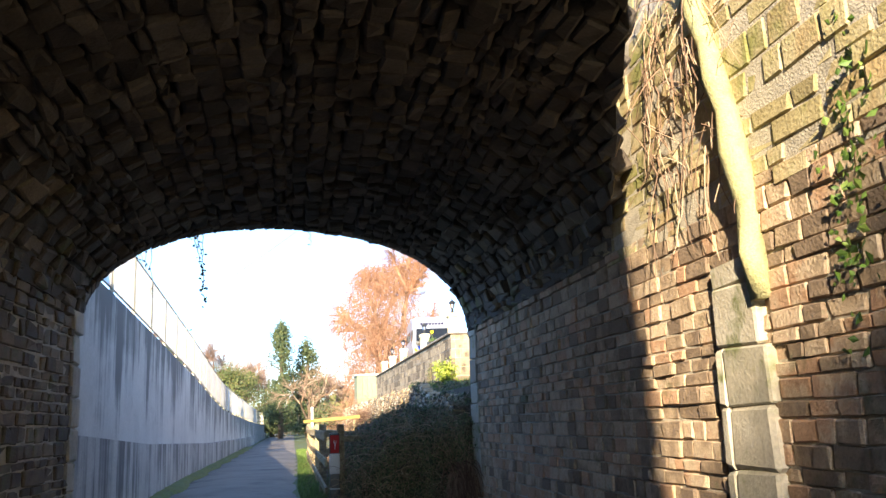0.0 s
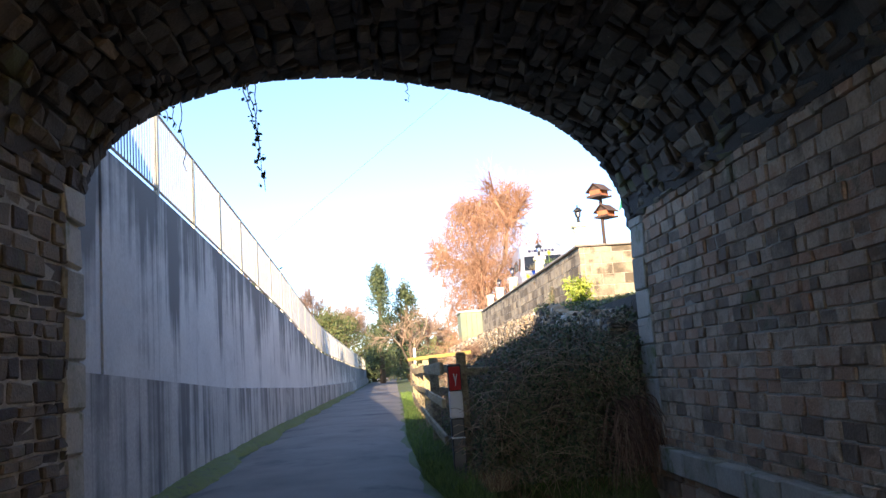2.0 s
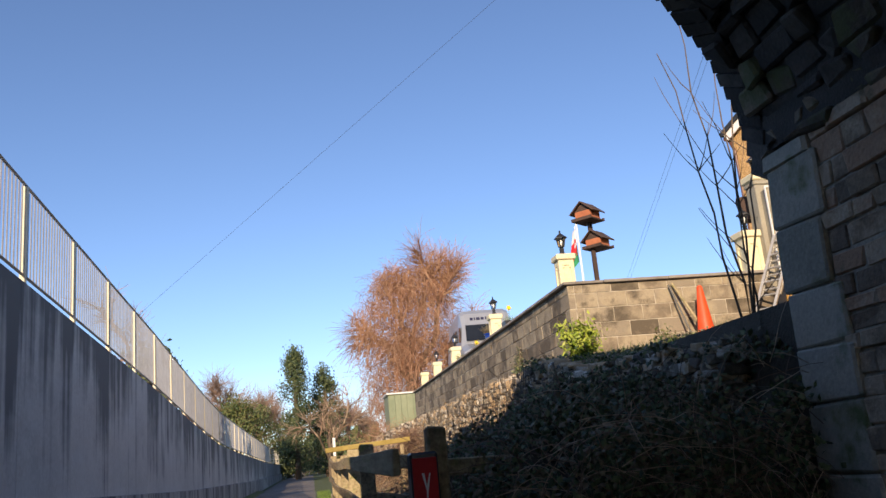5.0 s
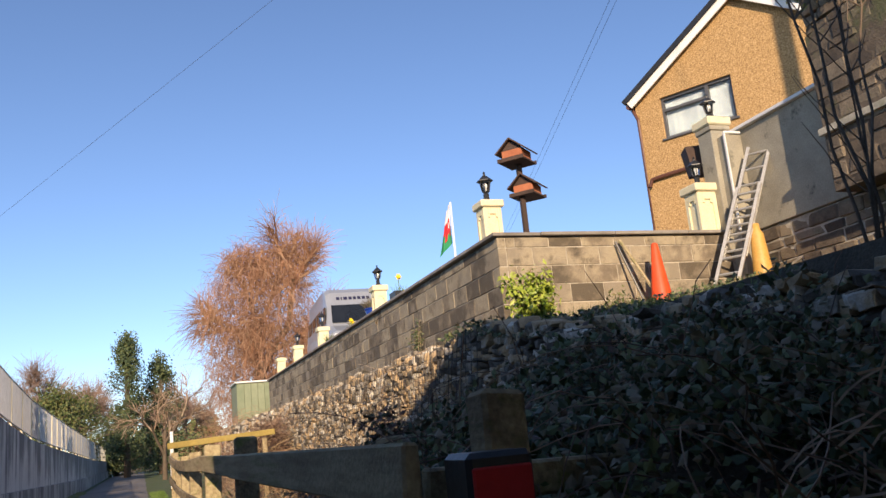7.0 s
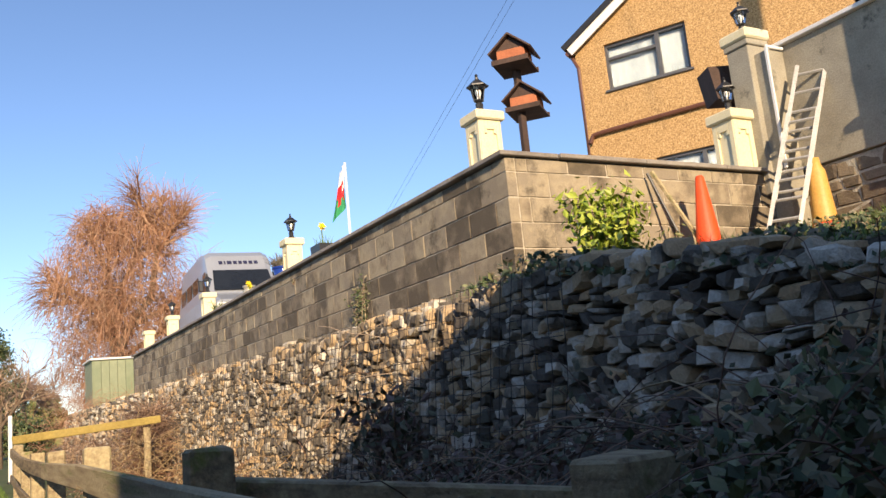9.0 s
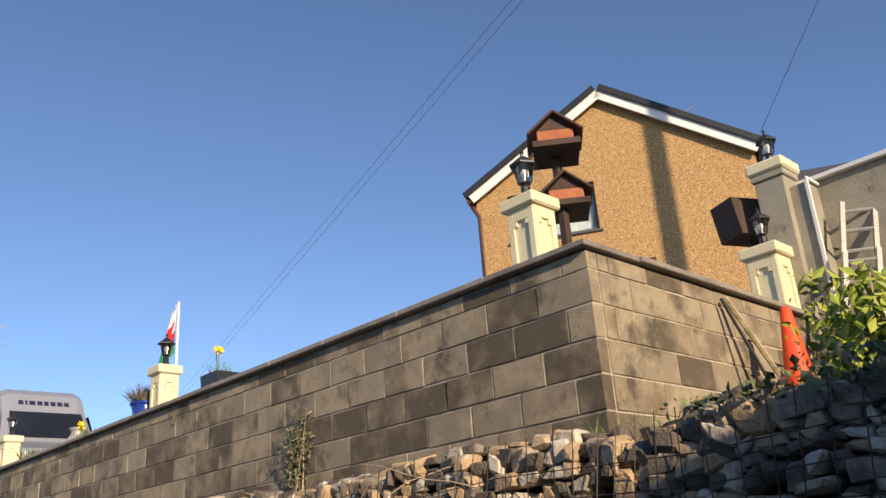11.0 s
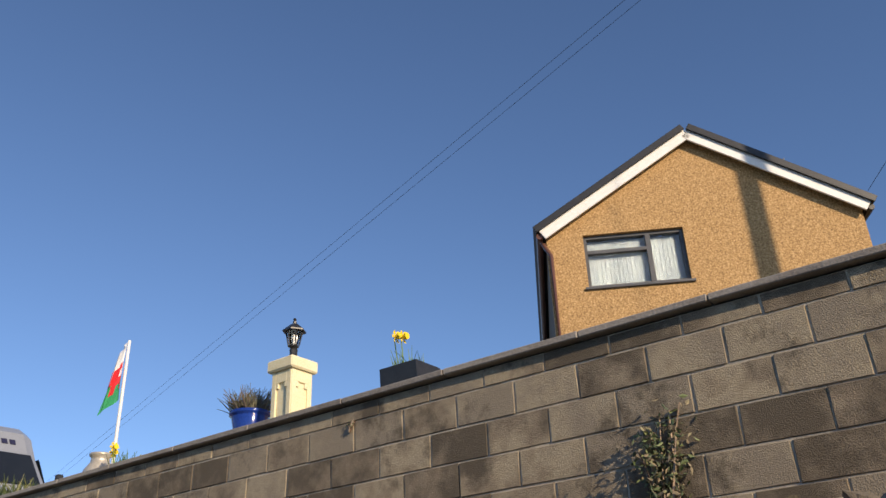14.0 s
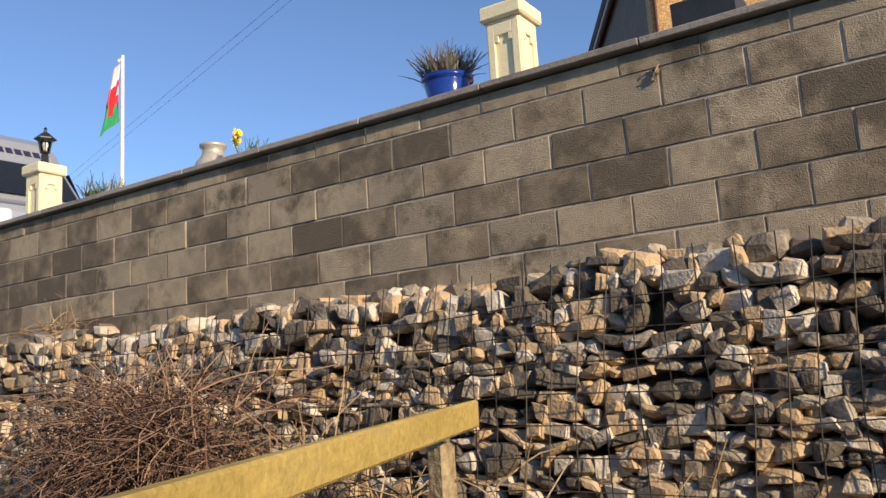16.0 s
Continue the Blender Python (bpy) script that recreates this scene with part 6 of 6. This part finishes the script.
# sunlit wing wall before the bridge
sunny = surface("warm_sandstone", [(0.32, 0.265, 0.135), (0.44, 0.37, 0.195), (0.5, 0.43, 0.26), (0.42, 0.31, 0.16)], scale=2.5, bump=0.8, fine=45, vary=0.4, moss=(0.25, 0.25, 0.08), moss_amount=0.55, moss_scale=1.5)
big = unit_stones("stone", sunny, 10, 204, 0.04, 0.07)
lay(wall_wing, courses(-8, 7.3, SPRING, 7.1, (0.11, 0.24), (0.18, 0.5), rng, 0.012), lambda z: XR, sunny, big, lambda y, z: 2.2 < y < 6.4 and z < 5.4, rng, 0.2, 0.012)
lay(wall_wing, courses(4.72, 5.25, -0.5, 2.5, (0.34, 0.46), (0.5, 0.54), rng), lambda z: XR - 0.06, M_STONE_PALE, pale, lambda y, z: True, rng, 0.3, 0.008, name="pilaster_stone")
# stones of the wing wall by the garden
lay(wing, courses(13.2, 18.85, 3.66, 6.4, (0.1, 0.2), (0.16, 0.45), rng), lambda z: 7.29, M_STONE_DARK, dark, lambda y, z: y > 15.5, rng, 0.2, 0.012)
lay(wing, courses(13.2, 20.6, 2.3, 3.62, (0.1, 0.18), (0.2, 0.5), rng), lambda z: 7.642, M_STONE_DARK, dark, lambda y, z: y > 17.5, rng, 0.2, 0.012, rest="rubble_run")


# arch ring of thin stones at the far mouth
def build_ring():
    ring = thing("arch_ring", (MIDX, far_y(MIDX), SPRING), "ring of rough thin stones round the bridge's mouth", "arch", kind="structure")
    rr = random.Random(211)
    o = ring.location
    n = 62
    pts = []
    for i in range(n + 1):
        a = math.pi * i / n
        x = MIDX - (XR - XL) / 2 * math.cos(a)
        pts.append((x, vault_z(x)))
    for (x0, z0), (x1, z1) in zip(pts, pts[1:]):
        ln = math.hypot(x1 - x0, z1 - z0)
        k = max(1, round(ln / 0.15))
        for j in range(k):
            xm, zm = x0 + (x1 - x0) * (j + 0.5) / k, z0 + (z1 - z0) * (j + 0.5) / k
            ang = math.atan2(z1 - z0, x1 - x0)
            d = rr.uniform(-0.008, 0.008)
            p = chamfer_box(ln / k - 0.002, 0.22, 0.36, 0.004, 0.004, (0, 0, 0.18 + d), rr)
            m = Matrix.Translation((xm - o.x, far_y(xm) - 0.02 - o.y, zm - o.z)) @ Matrix.Rotation(-ang, 4, "Y") @ Matrix.Rotation(math.atan(0.57), 4, "Z")
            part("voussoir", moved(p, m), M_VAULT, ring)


build_ring()


# ---- block wall: every block ----
PITCH = 0.4585


def build_blocks():
    rr = random.Random(221)
    blk = []
    for _ in range(10):
        v, f = chamfer_box(0.1, 0.44, 0.215, 0.004, 0.003, (0, 0, 0), rr)
        blk.append(mesh_of("block", v, f, M_BLOCK))
    joints = [2.175, 2.4, 2.625, 2.85, 3.075, 3.3, 3.525, BTOP]
    for c, (z0, z1) in enumerate(zip(joints, joints[1:])):
        h = z1 - z0 - 0.013
        ys = 21.22 - PITCH if c % 2 else 21.445 - PITCH
        # along the path
        y = BY - 0.002
        nxt = ys
        while nxt <= y + 0.1:
            nxt += PITCH
        edges = [y]
        while nxt < 40:
            edges.append(nxt)
            nxt += PITCH
        edges.append(40)
        if len(edges) > 2 and edges[-1] - edges[-2] < 0.1:
            edges.pop(-2)
        for a, b in zip(edges, edges[1:]):
            ob = new("block", rr.choice(blk))
            ob.parent = wall_block
            w = b - a - rr.uniform(0.008, 0.017)
            ob.matrix_basis = Matrix.Translation((BX + 0.05 + rr.uniform(-0.002, 0.002), (a + b) / 2, z0 + (z1 - z0) / 2)) @ Euler((rr.gauss(0, 0.003), 0, rr.gauss(0, 0.004))).to_matrix().to_4x4() @ Matrix.Diagonal((1, w / 0.44, h / 0.215, 1))
        # the return towards the house
        x = BX + 0.105
        nxt = BX + (0.45 if c % 2 else 0.225)
        edges = [x]
        while nxt < 7.3:
            if nxt > x + 0.1:
                edges.append(nxt)
            nxt += 0.45
        edges.append(7.35)
        for a, b in zip(edges, edges[1:]):
            ob = new("block", rr.choice(blk))
            ob.parent = wall_block
            w = b - a - rr.uniform(0.008, 0.017)
            ob.matrix_basis = Matrix.Translation(((a + b) / 2, BY + 0.05 + rr.uniform(-0.002, 0.002), z0 + (z1 - z0) / 2)) @ Matrix.Rotation(math.pi / 2, 4, "Z") @ Matrix.Diagonal((1, w / 0.44, h / 0.215, 1))
    # coping slabs
    y = BY - 0.04
    while y < 40:
        b = min(y + rr.uniform(0.8, 1.1), 40.02)
        part("coping_slab", box(BX - 0.06, BX + 0.56, y + 0.003, b - 0.003, BTOP + 0.012, BTOP + 0.055, 0.006, 0.002, rr), M_COPING, wall_block, "grey coping slab")
        y = b
    x = BX + 0.563
    while x < 7.3:
        b = min(x + rr.uniform(0.8, 1.1), 7.34)
        part("coping_slab", box(x + 0.003, b - 0.003, BY - 0.06, BY + 0.24, BTOP + 0.012, BTOP + 0.055, 0.006, 0.002, rr), M_COPING, wall_block)
        x = b


build_blocks()


# ---- rubble wall: leaning, of loose angular limestone ----
def rubble_x(z):
    return 2.52 + 0.13 * z


def broken_rock(rng):
    """A broken stone: the hull of points scattered over a unit block, with a few corners knocked off."""
    bm = bmesh.new()
    slope = rng.uniform(-1, 1)
    for sx in (-0.5, 0.5):
        for sy in (-0.5, 0.5):
            for sz in (-0.5, 0.5):
                cut = rng.uniform(0.25, 0.75) if rng.random() < 0.7 else 0.95
                for ax in range(3):
                    p = [v * (rng.uniform(0.92, 1.06) if k == ax else cut * rng.uniform(0.7, 1.15)) for k, v in enumerate((sx, sy, sz))]
                    bm.verts.new((p[0], p[1], p[2] + 0.16 * p[1] * slope))
    out = bmesh.ops.convex_hull(bm, input=bm.verts)
    bmesh.ops.delete(bm, geom=list({g for g in out["geom_interior"] + out["geom_unused"] if isinstance(g, bmesh.types.BMVert)}), context="VERTS")
    me = bpy.data.meshes.new("rubble_stone")
    bm.to_mesh(me)
    bm.free()
    me.materials.append(M_FLINT)
    return me


def build_rubble():
    rr = random.Random(231)
    rocks = [broken_rock(rr) for _ in range(40)]

    def spots(y0, y1, z0, z1, hr, wr):
        for y, z, w, h in courses(y0, y1, z0, z1, hr, wr, rr, 0.002):
            wave = 0.03 * math.sin(y * 2.7 + z * 6) + 0.022 * math.sin(y * 7.3 - z * 9)
            z += wave
            if rr.random() < 0.03 or z > 2.35 - bank_drop(y):
                continue
            if w > 0.13 and rr.random() < 0.35:      # two thin stones in the place of one
                k = rr.uniform(0.38, 0.6)
                yield y - rr.uniform(0, 0.02), z - h * (1 - k) / 2, w * rr.uniform(0.95, 1.12), h * k * 1.12
                yield y + rr.uniform(0, 0.02), z + h * k / 2, w * rr.uniform(0.9, 1.1), h * (1 - k) * 1.12
            else:
                yield y, z + rr.gauss(0, 0.01), w * rr.uniform(1.06, 1.24), h * rr.uniform(1.02, 1.34)

    near = lambda y, z: 25.2 < y < 26.4 and z > 1.35
    lay(wall_rubble, spots(19.5, 31.0, 0.4, 2.3, (0.042, 0.085), (0.045, 0.135)), rubble_x, M_FLINT, rocks, near, rr, 0.15, 0.022, tilt=0.13, name="rubble_stone", rest="rubble_run")
    lay(wall_rubble, spots(14.0, 19.5, 0.9, 2.3, (0.042, 0.088), (0.05, 0.145)), rubble_x, M_FLINT, rocks, lambda y, z: False, rr, 0.18, 0.03, tilt=0.1, rest="rubble_run")
    lay(wall_rubble, spots(31.0, 46.0, 0.4, 2.3, (0.08, 0.14), (0.1, 0.28)), rubble_x, M_FLINT, rocks, lambda y, z: False, rr, 0.22, 0.04, tilt=0.1, rest="rubble_run")
    lay(wall_rubble, spots(18.2, 46.0, 2.22, 2.35, (0.04, 0.07), (0.06, 0.16)), lambda z: 2.9, M_FLINT, rocks, lambda y, z: False, rr, 0.14, 0.04, tilt=0.1, rest="top_stone_run")


build_rubble()

# sagging wire mesh in front of the rubble
rr = random.Random(241)
wires = []
y = 18.5
while y < 30:
    wires.append(tube([(rubble_x(z) - 0.075 + 0.012 * math.sin(z * 5 + y), y + 0.02 * math.sin(z * 4 + y * 7), z) for z in (0.5, 0.9, 1.3, 1.7, 2.0, 2.33)], 0.003, 3, False))
    y += rr.uniform(0.09, 0.14)
for z in [0.6 + 0.12 * i for i in range(14)]:
    wires.append(tube([(rubble_x(z) - 0.077 + 0.01 * math.sin(k), 18.5 + 0.5 * k, z + 0.015 * math.sin(k * 2.1)) for k in range(24)], 0.003, 3, False))
wm = thing("wire_mesh", (0, 0, 0), "thin rusty wire mesh holding the rubble stones", "wire mesh")
for w in wires:
    part("wire", w, M_WIRE, wm)
